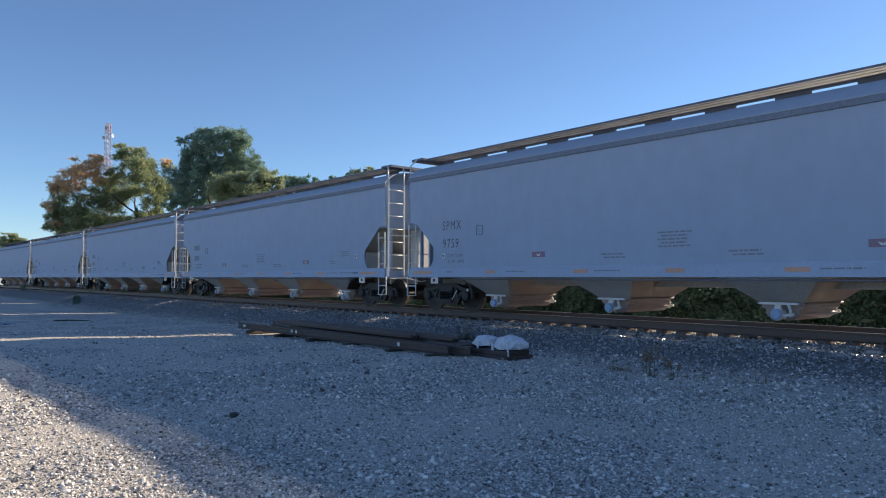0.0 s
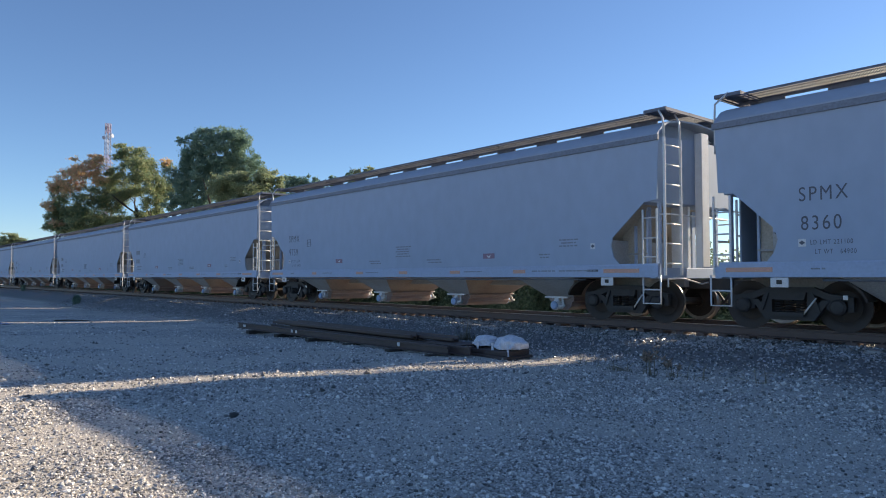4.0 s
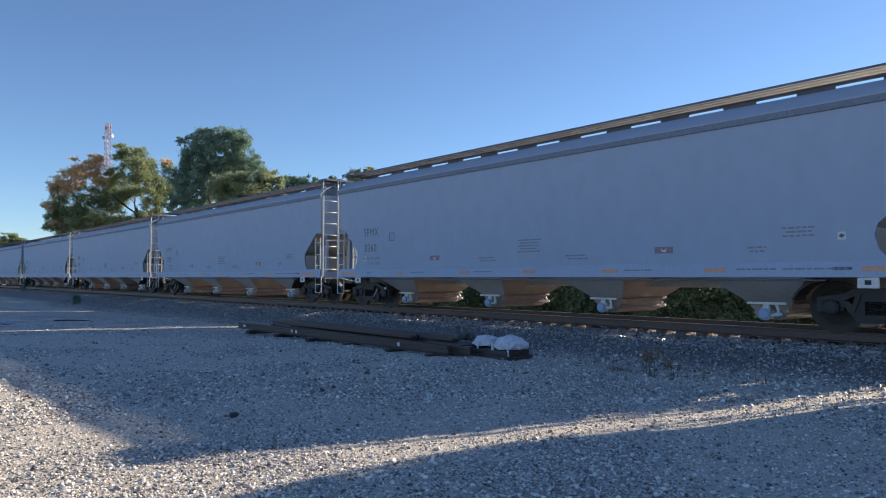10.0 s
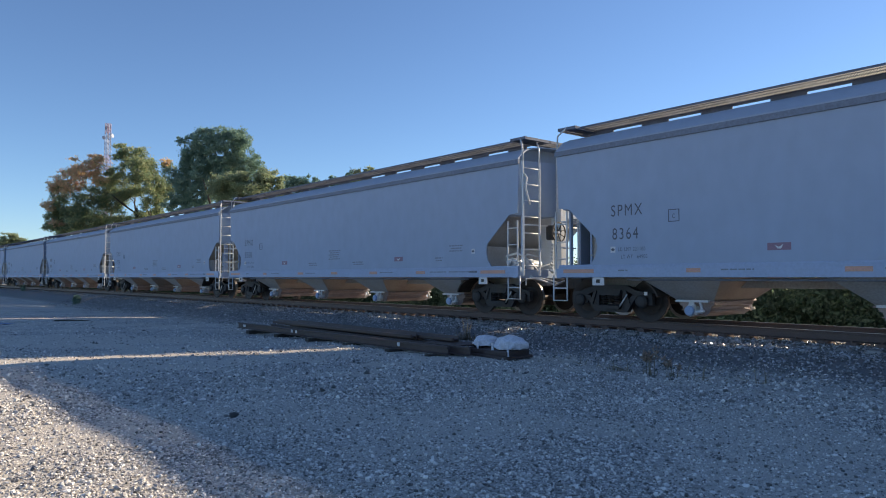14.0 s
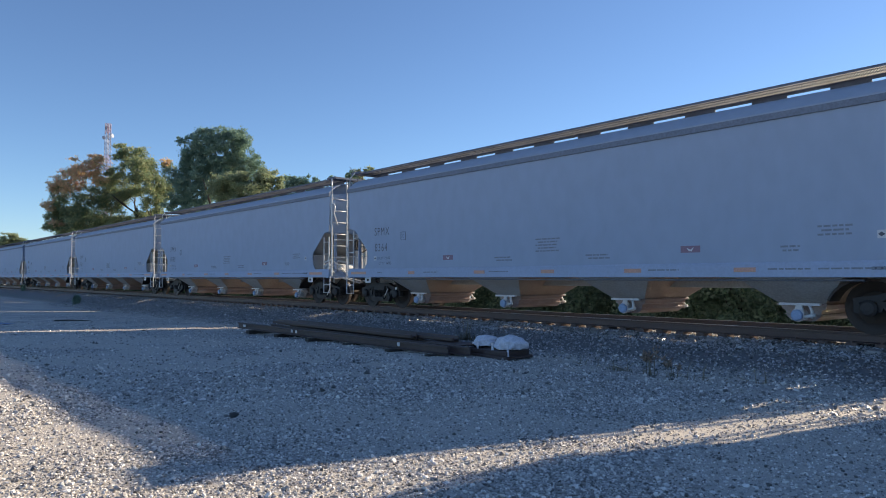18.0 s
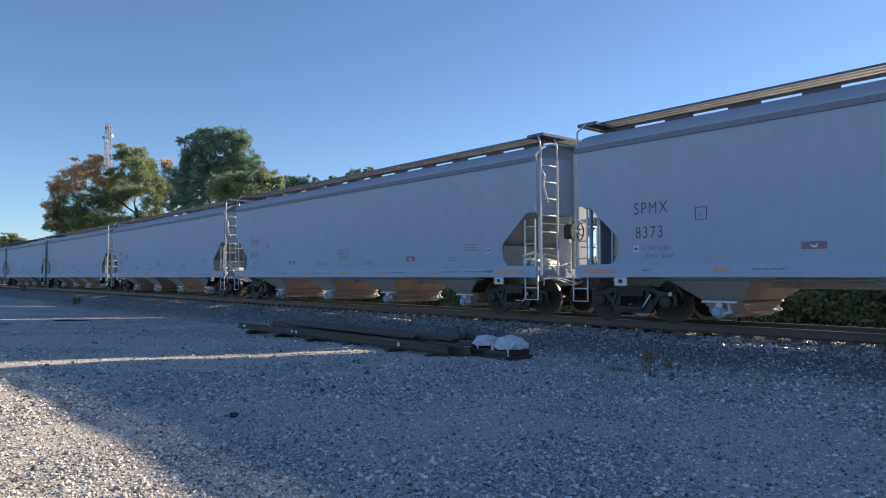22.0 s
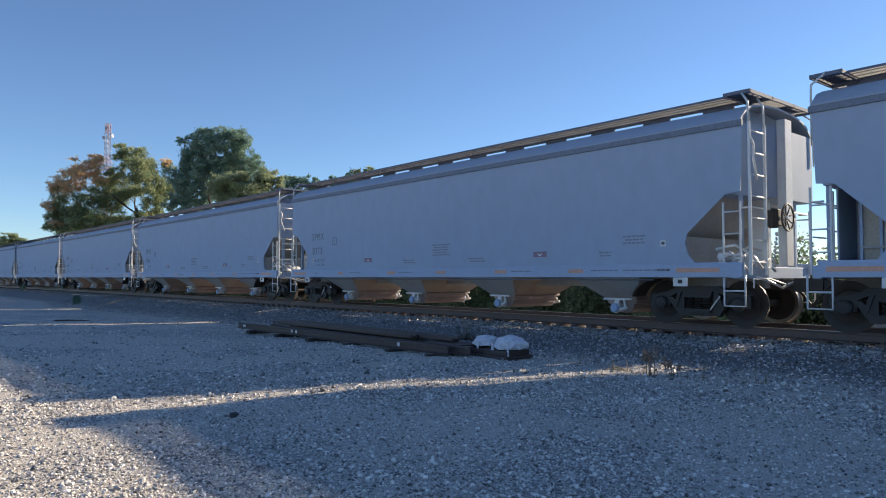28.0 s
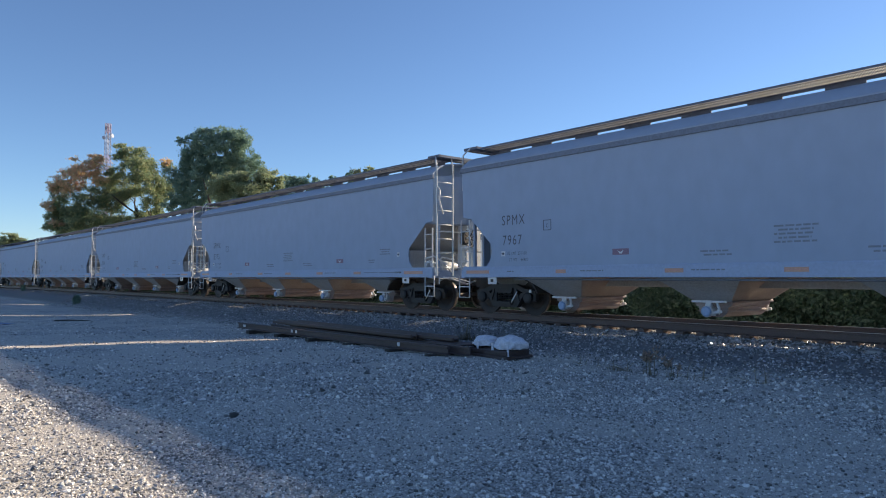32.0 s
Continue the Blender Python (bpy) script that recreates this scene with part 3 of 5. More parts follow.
def build_car():
    car = thing("hopper_car", "light grey covered hopper car with white end ladders", "railway car", group="cars of the train")
    for s in (-1, 1):
        bm = bmesh.new()
        # unseen far sheet and eave are cut back to widen the sun's strip
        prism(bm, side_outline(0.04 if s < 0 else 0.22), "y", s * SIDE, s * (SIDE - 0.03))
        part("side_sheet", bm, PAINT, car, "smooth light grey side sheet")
        bm = bmesh.new()
        # unseen far sill is made shallower so the low sun passes beneath
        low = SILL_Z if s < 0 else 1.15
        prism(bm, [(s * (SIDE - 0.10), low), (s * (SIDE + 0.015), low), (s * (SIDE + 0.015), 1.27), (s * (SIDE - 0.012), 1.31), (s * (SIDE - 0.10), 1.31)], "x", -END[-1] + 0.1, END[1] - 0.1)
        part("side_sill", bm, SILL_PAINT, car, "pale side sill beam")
        bm = bmesh.new()
        prism(bm, [(s * (SIDE - 0.01), EAVE_Z - 0.10), (s * (SIDE + 0.05), EAVE_Z - 0.10), (s * (SIDE + 0.05), EAVE_Z + 0.02), (s * (SIDE - 0.01), EAVE_Z + 0.02)], "x", -END[-1] + (0.0 if s < 0 else 0.18), END[1] - 0.05)
        part("eave_angle", bm, DARK_TRIM, car, "dark grey eave angle")
    bm = bmesh.new()
    prism(bm, roof_outline(), "x", -END[-1] + 0.04, END[1] - 0.45)
    roof = part("roof", smooth(bm), ROOF_PAINT, car, "curved grey roof")
    bm = bmesh.new()            # the roof sheet runs on past the end sheet
    outer = roof_outline()
    prism(bm, outer + [(y * 0.98, z - 0.035) for y, z in outer[::-1]], "x", END[1] - 0.45, END[1] - 0.07)
    part("roof_overhang", smooth(bm), ROOF_PAINT, roof)
    for e in (-1, 1):
        bm = bmesh.new()          # the end wall tapers to a flat middle panel
        front = [(END[e] - (0.36 if e > 0 else 0.20), -1.59), (END[e] - 0.05, -0.30), (END[e] - 0.05, 0.36), (END[e] - (0.06 if e > 0 else 0.24), 1.59)]
        prism(bm, [(e * x, y) for x, y in front] + [(e * (x - 0.05), y) for x, y in front[::-1]], "z", 2.70, 4.14)
        wall = part("end_wall", bm, PAINT, car, "tapered grey end wall")
        bm = bmesh.new()
        prism(bm, [(e * x, y) for x, y in front] + [(e * 8.5, 1.59), (e * 8.5, -1.59)], "z", 2.66, 2.70)
        part("soffit", bm, PAINT, wall)
        bm = bmesh.new()
        prism(bm, [(e * (END[e] - 0.64), 2.72), (e * (END[e] - 0.70), 2.76), (e * 6.9, 1.16), (e * 6.9, 1.08)], "y", -SIDE + 0.04, SIDE - 0.04)
        part("slope_sheet", bm, BAY_PAINT, car, "dusty sloping end sheet")
        bm = bmesh.new()        # deep bolster plates under the slope sheet
        prism(bm, [(e * 7.95, 1.0), (e * 8.05, 1.0), (e * 8.05, 1.86), (e * 7.95, 1.80)], "y", -SIDE + 0.06, SIDE - 0.06)
        part("bolster_web", bm, BAY_PAINT, car, "dusty bolster web")
        bm = bmesh.new()
        for y in (-1.35, 1.35):
            box(bm, e * 8.4, e * 9.15, y - 0.04, y + 0.04, 1.0, 1.12, 0.01)
        box(bm, e * 9.05, e * 9.2, -SIDE, SIDE, 0.98, 1.22, 0.012)
        box(bm, e * 8.3, e * 9.05, -SIDE + 0.05, SIDE - 0.05, 1.03, 1.06)
        part("end_platform", bm, SILL_PAINT, car, "grey end platform")
        for y in (-1.22, 1.22):
            bm = bmesh.new()
            box(bm, min(e * 9.02, e * 9.08), max(e * 9.02, e * 9.08), y - 0.05, y + 0.05, 1.06, 2.70, 0.01)
            part("corner_post", bm, SILL_PAINT, car, "grey end sheet support post")
        for y in (-0.95, 0.95):
            bm = bmesh.new()        # gusset between the slope sheet and the end platform
            prism(bm, [(e * 7.9, 1.05), (e * 8.62, 1.05), (e * 8.56, 2.66), (e * 7.9, 2.05)], "y", y - 0.015, y + 0.015)
            gusset = part("end_gusset", bm, BAY_PAINT if e > 0 else TAN_BOUNCE_DUST, car, "dusty gusset plate over the truck")
            bm = bmesh.new()
            box(bm, min(e * 7.92, e * 8.6), max(e * 7.92, e * 8.6), y - 0.09, y + 0.09, 1.53, 1.57)
            part("gusset_rib", bm, BAY_PAINT, gusset)
            if e < 0 < y:
                bm = bmesh.new()
                box(bm, -9.04, -8.64, y - 0.015, y + 0.015, 1.07, 2.64)
                part("end_panel", bm, SILL_PAINT, gusset, "pale end panel")
            for x in (8.25, 8.57):
                bm = bmesh.new()
                box(bm, min(e * x, e * (x + 0.05)), max(e * x, e * (x + 0.05)), y - 0.07, y + 0.07, 1.06, 2.2 if x < 8.5 else 2.62)
                part("gusset_stiffener", bm, SILL_PAINT, gusset)
        bm = bmesh.new()
        box(bm, min(e * 8.62, e * 9.05), max(e * 8.62, e * 9.05), -0.06, 0.06, 1.06, 2.66, 0.01)
        box(bm, min(e * (END[e] - 0.05), e * (END[e] + 0.13)), max(e * (END[e] - 0.05), e * (END[e] + 0.13)), -0.18 if e > 0 else -0.14, 0.14 if e > 0 else 0.18, 1.24, 4.30, 0.012)
        part("centre_end_post", bm, WHITE_STEEL, car, "pale vertical end post")
        if e < 0:               # sheet behind the inner ladder
            bm = bmesh.new()
            box(bm, -9.03, -9.0, -0.92, 1.52, 1.06, 2.70)
            part("lower_end_sheet", bm, PAINT, car, "plain lower end sheet")
            ladder("inner_ladder", car, (-9.12, -0.86), (-9.12, -0.26), 1.06, 2.62, LOW_RUNGS, r=0.02, flat=0.022, label="short white ladder under the end wall")
        bm = bmesh.new()
        rod(bm, [(e * 9.3, -1.3, 2.40), (e * 9.3, 1.3, 2.40)], 0.02)
        rod(bm, [(e * 9.3, -1.3, 1.75), (e * 9.3, -0.75, 1.75)], 0.018)
        rod(bm, [(e * 9.1, -1.3, 2.40), (e * 9.3, -1.3, 2.40)], 0.02)
        rod(bm, [(e * 9.1, 1.3, 2.40), (e * 9.3, 1.3, 2.40)], 0.02)
        part("end_handrail", bm, WHITE_STEEL, car, "white end handrail")
        for s in (-1, 1):
            y = s * (SIDE - 0.02)
            ladder("side_ladder", car, (e * 8.87, y), (e * 9.22, y), 1.05, 2.50 if e > 0 else 2.64, LOW_RUNGS, r=0.017, flat=0.018, label="short white side ladder")
            stirrup(car, e * 8.87, e * 9.30, y)
            bm = bmesh.new()      # roller bearing inspection plate under the sill
            box(bm, e * 7.92 - 0.17, e * 7.92 + 0.17, s * (SIDE + 0.005) - 0.012, s * (SIDE + 0.005) + 0.012, 0.82, 1.005, 0.008)
            pad = part("jacking_pad", bm, WHITE_STEEL, car, "white jacking pad plate")
            bm = bmesh.new()
            box(bm, e * 7.92 - 0.05, e * 7.92 + 0.05, s * (SIDE + 0.02) - 0.006, s * (SIDE + 0.02) + 0.006, 0.88, 0.96)
            part("pad_hole", bm, BLACK_STEEL, pad)
        s = -1 if e > 0 else 1      # end ladders stand on opposite corners
        ladder("end_ladder", car, (e * (END[e] + 0.06), s * 1.60), (e * (END[e] + 0.06), s * 0.96), 1.05, 4.05, 7, r=0.018, flat=0.028, label="white end ladder to the roof")
        for y in (1.60, 0.96):
            bm = bmesh.new()
            rod(bm, [(e * (END[e] + 0.06), s * y, 4.05), (e * (END[e] + 0.04), s * y, 4.45), (e * (END[e] - 0.12), s * (y - 0.1), 4.66)], 0.024)
            part("ladder_grip", bm, WHITE_STEEL, car, "bent white ladder grip")
        bm = bmesh.new()           # crossover platform at the roof's end
        x0, x1 = sorted((e * (END[e] - 0.52), e * (END[e] + 0.04)))
        x = x0 + 0.05
        while x < x1 - 0.03:
            box(bm, x - 0.004, x + 0.004, -1.45, 1.45, 4.69, 4.722)
            x += 0.03
        platform = part("roof_end_platform", bm, GRATING, car, "grated platform across the roof end")
        platform["kind"] = "stuff"
        for y in (-1.46, -0.5, 0.5, 1.46):
            bm = bmesh.new()
            box(bm, x0, x1, y - 0.02, y + 0.02, 4.66, 4.73)
            part("frame_bar", bm, GRATING, platform)
        for x in (x0 + 0.02, x1 - 0.02):
            bm = bmesh.new()
            box(bm, x - 0.02, x + 0.02, -1.46, 1.46, 4.655, 4.725)
            part("frame_bar", bm, GRATING, platform)
        bm = bmesh.new()
        rod(bm, [(e * (END[e] - 0.02), -s * 1.58, 4.2), (e * (END[e] - 0.02), -s * 1.56, 4.52), (e * (END[e] - 0.25), -s * 1.45, 4.74)], 0.022)
        rod(bm, [(e * (END[e] - 0.02), -s * 1.58, 4.2), (e * (END[e] - 0.02), -s * 1.58, 3.5)], 0.02)
        part("corner_grab_iron", bm, WHITE_STEEL, car, "white corner grab iron")
        bm = bmesh.new()           # coupler with its knuckle and the air hose
        box(bm, e * 9.0, e * 9.62, -0.12, 0.12, 0.74, 0.96, 0.03)
        prism(bm, [(e * 9.60, -0.16), (e * 9.93, -0.17), (e * 9.95, -0.02), (e * 9.80, 0.02), (e * 9.86, 0.16), (e * 9.60, 0.16)], "z", 0.71, 0.99)
        coupler = part("coupler", bm, BLACK_STEEL, car, "black knuckle coupler")
        bm = bmesh.new()
        rod(bm, [(e * 9.4, 0.3 * e, 0.85), (e * 9.6, 0.32 * e, 0.62), (e * 9.75, 0.25 * e, 0.45), (e * 9.88, 0.1 * e, 0.42)], 0.03)
        part("air_hose", bm, BLACK_STEEL, coupler, "black air hose")
        bm = bmesh.new()
        rod(bm, [(e * 9.42, -e * 1.5, 0.80), (e * 9.42, -e * 1.5, 0.98), (e * 9.45, -e * 0.9, 0.98), (e * 9.55, -e * 0.35, 0.86), (e * 9.62, 0, 0.92)], 0.018)
        part("uncoupling_lever", bm, WHITE_STEEL, car, "white bent uncoupling lever")
    for s in (-1, 1):               # running boards stand on brackets above the roof
        bm = bmesh.new()
        for y, w, d in ((0.605, 0.006, 0.05), (0.81, 0.004, 0.025), (1.01, 0.004, 0.025), (1.215, 0.006, 0.045)):
            box(bm, -END[-1] + 0.05, END[1] - 0.05, s * y - w, s * y + w, 4.74 - d, 4.74)
        x = -END[-1] + 0.08
        while x < END[1] - 0.1:
            box(bm, x - 0.005, x + 0.005, min(s * 0.61, s * 1.21), max(s * 0.61, s * 1.21), 4.702, 4.737)
            x += 0.032
        box(bm, -END[-1] + 0.05, END[1] - 0.05, s * 0.60 - 0.005, s * 0.60 + 0.005, 4.655, 4.70)
        board = part("running_board", bm, GRATING, car, "grey grated running board")
        for k in range(12):
            x = -8.555 + 1.53 * k
            bm = bmesh.new()
            for x0, x1, z0 in ((x - 0.36, x - 0.06, 4.50), (x - 0.06, x + 0.06, 4.61), (x + 0.06, x + 0.36, 4.50)):
                box(bm, x0, x1, s * 0.60 - 0.012, s * 0.60 + 0.012, z0, 4.70)
            part("bracket", bm, GRATING, board)
    for i, x in enumerate(BAYS):
        lo, hi = (-1.0 if i == 0 else -1.94), (1.0 if i == 3 else 1.94)
        bm = bmesh.new()            # funnel: ridge between bays, sill level, gate
        rings = []
        for l, h, w, z in ((lo, hi, 1.55, 1.93), (-0.98, 0.98, 1.55, 1.01), (-0.42, 0.42, 0.88, 0.50)):
            rings.append([bm.verts.new(p) for p in ((x + l, -w, z), (x + h, -w, z), (x + h, w, z), (x + l, w, z))])
        bm.faces.new(rings[0])
        bm.faces.new(rings[2][::-1])
        for upper, lower in zip(rings, rings[1:]):
            for k in range(4):
                bm.faces.new((upper[k], lower[k], lower[(k + 1) % 4], upper[(k + 1) % 4])).material_index = k % 2
        bmesh.ops.recalc_face_normals(bm, faces=bm.faces[:])
        bay = part("hopper_bay", bm, [BAY_PAINT, RUST_DUST], car, "dusty sloping hopper bay, rust-brown on its cross slopes")
        bm = bmesh.new()
        box(bm, x - 0.47, x + 0.47, -0.93, 0.93, 0.465, 0.505, 0.008)
        prism(bm, [(x - 0.42, 0.465), (x + 0.42, 0.465), (x + 0.40, 0.40), (x + 0.34, 0.38), (x + 0.30, 0.24), (x + 0.20, 0.17), (x - 0.20, 0.17), (x - 0.30, 0.24), (x - 0.34, 0.38), (x - 0.40, 0.40)], "y", -0.84, 0.88)
        box(bm, x - 0.35, x + 0.35, -0.86, 0.90, 0.285, 0.305, 0.004)
        part("outlet_gate", bm, RUSTY, bay, "rusty outlet gate")
        for s in (-1, 1):
            bm = bmesh.new()
            lathe(bm, [(0.10, s * 0.6), (0.10, s * 1.06), (0.125, s * 1.06), (0.125, s * 1.10)], "y", (x, 0, 0.29), 14)
            part("outlet_tube", bm, WHITE_STEEL, bay, "pale outlet tube")
            bm = bmesh.new()
            lathe(bm, [(0.10, s * 1.10), (0.11, s * 1.12), (0.11, s * 1.15), (0.08, s * 1.17)], "y", (x, 0, 0.29), 16)
            part("outlet_cap", bm, BLUE_CAP, bay, "blue round outlet cap")
            bm = bmesh.new()
            box(bm, x - 0.36, x + 0.40, s * 1.03 - 0.05, s * 1.03 + 0.02, 0.475, 0.52)
            prism(bm, [(x - 0.05, 0.48), (x + 0.05, 0.48), (x + 0.14, 0.20), (x - 0.14, 0.20)], "y", s * 1.00, s * 1.05)
            rod(bm, [(x + 0.2, s * 1.04, 0.48), (x + 0.26, s * 1.08, 0.36), (x + 0.24, s * 1.08, 0.24)], 0.03)
            rod(bm, [(x + 0.13, s * 1.1, 0.26), (x + 0.33, s * 1.12, 0.30)], 0.035)
            part("gate_bracket", bm, WHITE_STEEL, bay, "pale gate bracket and crank")
    for s in (-1, 1):
        bm = bmesh.new()
        # the far pipe is raised with its sill, clear of the low sun
        pipe_z = 0.955 if s < 0 else 1.12
        rod(bm, [(-7.2, s * 1.5, pipe_z), (7.2, s * 1.5, pipe_z)], 0.02)
        part("train_pipe", bm, DARK_TRIM, car, "dark grey pipe under the side sill")
        for e in (-1, 1):
            bm = bmesh.new()
            arc = [(e * (7.11 - 0.62 * math.cos(a)), 0.40 + 0.58 * math.sin(a)) for a in (0.35 + 0.17 * k for k in range(7))]
            prism(bm, arc + [(x + e * 0.03, z - 0.03) for x, z in arc[::-1]], "y", s * 0.85, s * 1.35)
            part("wheel_guard", bm, WHEEL_STEEL, car, "curved dark wheel guard")
    bm = bmesh.new()
    box(bm, -9.1, 9.1, -0.33, 0.33, 0.78, 1.0, 0.01)
    part("centre_sill", bm, BAY_PAINT, car, "dusty centre sill")
    for x in (-TRUCK_X, TRUCK_X):
        build_truck(car, x)
    # markings on the side
    strips = [(-8.5, 0.46), (-5.5, 0.16), (-2.4, 0.22), (0.1, 0.22), (2.6, 0.22), (5.15, 0.22), (8.31, 0.48)]
    for x, w in strips:
        bm = bmesh.new()
        box(bm, x - w, x + w, -SIDE - 0.021, -SIDE - 0.014, 1.11, 1.20)
        part("reflector_strip", bm, REFLECTOR, car, "amber reflector strip")
    for x in (-3.75, 4.0):
        bm = bmesh.new()
        box(bm, x - 0.22, x + 0.22, -SIDE - 0.008, -SIDE, 1.52, 1.66)
        panel = part("red_panel", bm, RED_PANEL, car, "small red panel with a white mark")
        bm = bmesh.new()
        prism(bm, [(x - 0.08, 1.62), (x, 1.58), (x + 0.08, 1.63), (x + 0.04, 1.545), (x - 0.03, 1.55)], "y", -SIDE - 0.012, -SIDE - 0.007)
        part("white_mark", bm, WHITE_STEEL, panel)
    bm = bmesh.new()
    for a, b, c, d in ((-6.07, -5.81, 2.44, 2.455), (-6.07, -5.81, 2.19, 2.205), (-6.07, -6.055, 2.19, 2.455), (-5.825, -5.81, 2.19, 2.455)):
        box(bm, a, b, -SIDE - 0.008, -SIDE, c, d)
    square = part("stencil_square", bm, STENCIL, car, "thin square outline with a letter")
    letter = part("letter", text_mesh("C", 0.10), None, square)
    letter.location = (-5.98, -SIDE - 0.006, 2.26)
    lines = [("small_print", -1.8, -1.08, 1.56, 2), ("small_print", -0.3, 0.52, 1.99, 5), ("small_print", 1.29, 2.09, 1.55, 2), ("small_print", 5.84, 6.21, 1.60, 2), ("small_print", 6.5, 7.13, 1.94, 3)]
    for k, (n, a, b, z, c) in enumerate(lines):
        bars(car, n, a, b, z, c, seed=k)
    for k, (a, b) in enumerate(((-7.35, -7.05), (-4.9, -4.2), (-2.0, -1.1), (3.0, 3.9), (5.6, 6.5), (6.5, 7.7))):
        bars(car, "sill_print", a, b, 1.18, 1, h=0.03, y=-SIDE - 0.019, seed=20 + k)
    for x, z in ((7.52, 1.74), (-7.5, 1.64)):
        bm = bmesh.new()
        box(bm, x - 0.065, x + 0.065, -SIDE - 0.008, -SIDE, z - 0.07, z + 0.07)
        card = part("placard", bm, WHITE_STEEL, car, "small white card with a dark diamond")
        bm = bmesh.new()
        prism(bm, [(x - 0.055, z), (x, z - 0.04), (x + 0.055, z), (x, z + 0.04)], "y", -SIDE - 0.012, -SIDE - 0.007)
        part("diamond", bm, STENCIL, card)
    bm = bmesh.new()
    box(bm, 7.36, 7.68, -SIDE - 0.021, -SIDE - 0.014, 1.14, 1.19)
    part("sill_plate", bm, STENCIL, car, "small dark plate on the side sill")
    return car


def add_brake_gear(car):
    """Hand brake, reservoir and pipes on the end that follows."""
    bm = bmesh.new()
    ring = [(9.62, -0.42 + 0.27 * math.cos(a), 2.22 + 0.27 * math.sin(a)) for a in (k * math.pi / 10 for k in range(21))]
    rod(bm, ring, 0.02)
    wheel = part("brake_wheel", bm, BLACK_STEEL, car, "black spoked hand brake wheel")
    for k in range(8):
        a = k * math.pi / 4 + 0.3
        bm = bmesh.new()
        rod(bm, [(9.58, -0.42, 2.22), (9.62, -0.42 + 0.26 * math.cos(a), 2.22 + 0.26 * math.sin(a))], 0.014)
        part("spoke", bm, BLACK_STEEL, wheel)
    bm = bmesh.new()
    rod(bm, [(9.38, -0.42, 2.22), (9.63, -0.42, 2.22)], 0.035, 10)
    part("hub", bm, WHITE_STEEL, wheel, "bright worn hub")
    bm = bmesh.new()
    box(bm, 9.24, 9.42, -0.54, -0.32, 2.02, 2.42, 0.04)
    box(bm, 9.40, 9.47, -0.52, -0.32, 2.06, 2.40, 0.02)
    housing = part("brake_housing", bm, BLACK_STEEL, car, "dark hand brake housing")
    for k in range(9):
        bm = bmesh.new()
        z = 1.93 - 0.09 * k
        rod(bm, [(9.38 - 0.012 * k, -0.42 + 0.02 * (k % 2), z), (9.40 - 0.012 * k, -0.42 + 0.024 * k * 0.6, z - 0.075)], 0.022 if k % 2 else 0.03)
        part("chain_link", bm, WHITE_STEEL, housing, "bright chain link")
    bm = bmesh.new()
    lathe(bm, [(0.04, -1.2), (0.11, -1.16), (0.13, -1.1), (0.13, -0.45), (0.11, -0.38), (0.04, -0.34)], "y", (8.88, 0, 1.36), 16)
    part("air_reservoir", smooth(bm), WHITE_STEEL, car, "pale air reservoir")
    bm = bmesh.new()
    box(bm, 8.9, 9.08, -1.1, -0.8, 1.12, 1.5, 0.03)
    rod(bm, [(8.72, -1.2, 1.5), (8.85, -1.3, 1.35), (9.0, -1.3, 1.2), (9.1, -0.9, 1.16)], 0.03)
    rod(bm, [(8.75, -1.25, 1.28), (9.15, -1.15, 1.62), (9.2, -0.7, 1.55)], 0.026)
    rod(bm, [(8.6, -0.3, 1.3), (8.9, -0.5, 1.25), (9.1, -0.1, 1.4)], 0.02)
    part("brake_piping", bm, WHITE_STEEL, car, "pale brake valve and pipes")
    bm = bmesh.new()
    lathe(bm, [(0.03, 8.62), (0.085, 8.65), (0.095, 8.70), (0.095, 8.92), (0.06, 8.96)], "x", (0, -1.36, 1.42), 14)
    box(bm, 8.66, 8.80, -1.46, -1.28, 1.10, 1.33, 0.02)
    part("brake_valve", smooth(bm), WHITE_STEEL, car, "pale control valve on a bracket")
    for pts in ([(8.70, -1.48, 1.18), (8.95, -1.50, 1.52), (9.12, -1.46, 1.30), (9.30, -1.42, 1.14)],
                [(8.60, -1.40, 1.58), (8.98, -1.36, 1.66), (9.22, -1.20, 1.48), (9.34, -0.95, 1.18)],
                [(8.92, -1.52, 1.10), (9.05, -1.52, 1.36), (9.26, -1.50, 1.44)],
                [(9.38, -1.30, 1.02), (9.46, -0.90, 0.92), (9.50, -0.45, 0.80), (9.58, -0.15, 0.90)]):
        bm = bmesh.new()
        rod(bm, pts, 0.028)
        part("brake_pipe", bm, WHITE_STEEL, car)


def number_car(car, digits):
    """Reporting mark and number of one car; bars where they cannot be read."""
    if digits:
        for words, x, z, h in (("SPMX", -7.55, 2.40, 0.26), (digits, -7.52, 1.87, 0.26), (LOADS.get(digits, ("LD LMT 221100", ""))[0], -7.36, 1.60, 0.085), (LOADS.get(digits, ("", "LT WT   64900"))[1], -7.28, 1.43, 0.085)):
            ob = part("lettering", text_mesh(words, h, 0.8 if h > 0.2 else 0.72), None, car, "dark stencilled lettering")
            ob.location = (x, -SIDE - 0.006, z)
    else:
        bars(car, "lettering", -7.55, -6.75, 2.62, 1, h=0.24)
        bars(car, "lettering", -7.52, -6.85, 2.10, 1, h=0.24, seed=3)
        bars(car, "lettering", -7.36, -6.45, 1.68, 2, h=0.06, gap=0.16, seed=4)


LOADS = {"8373": ("LD LMT 221000", "LT WT   65000")}
NUMBERS = {0: "9759", 1: "8360", 2: "8364", 3: "8373", 4: "7967"}


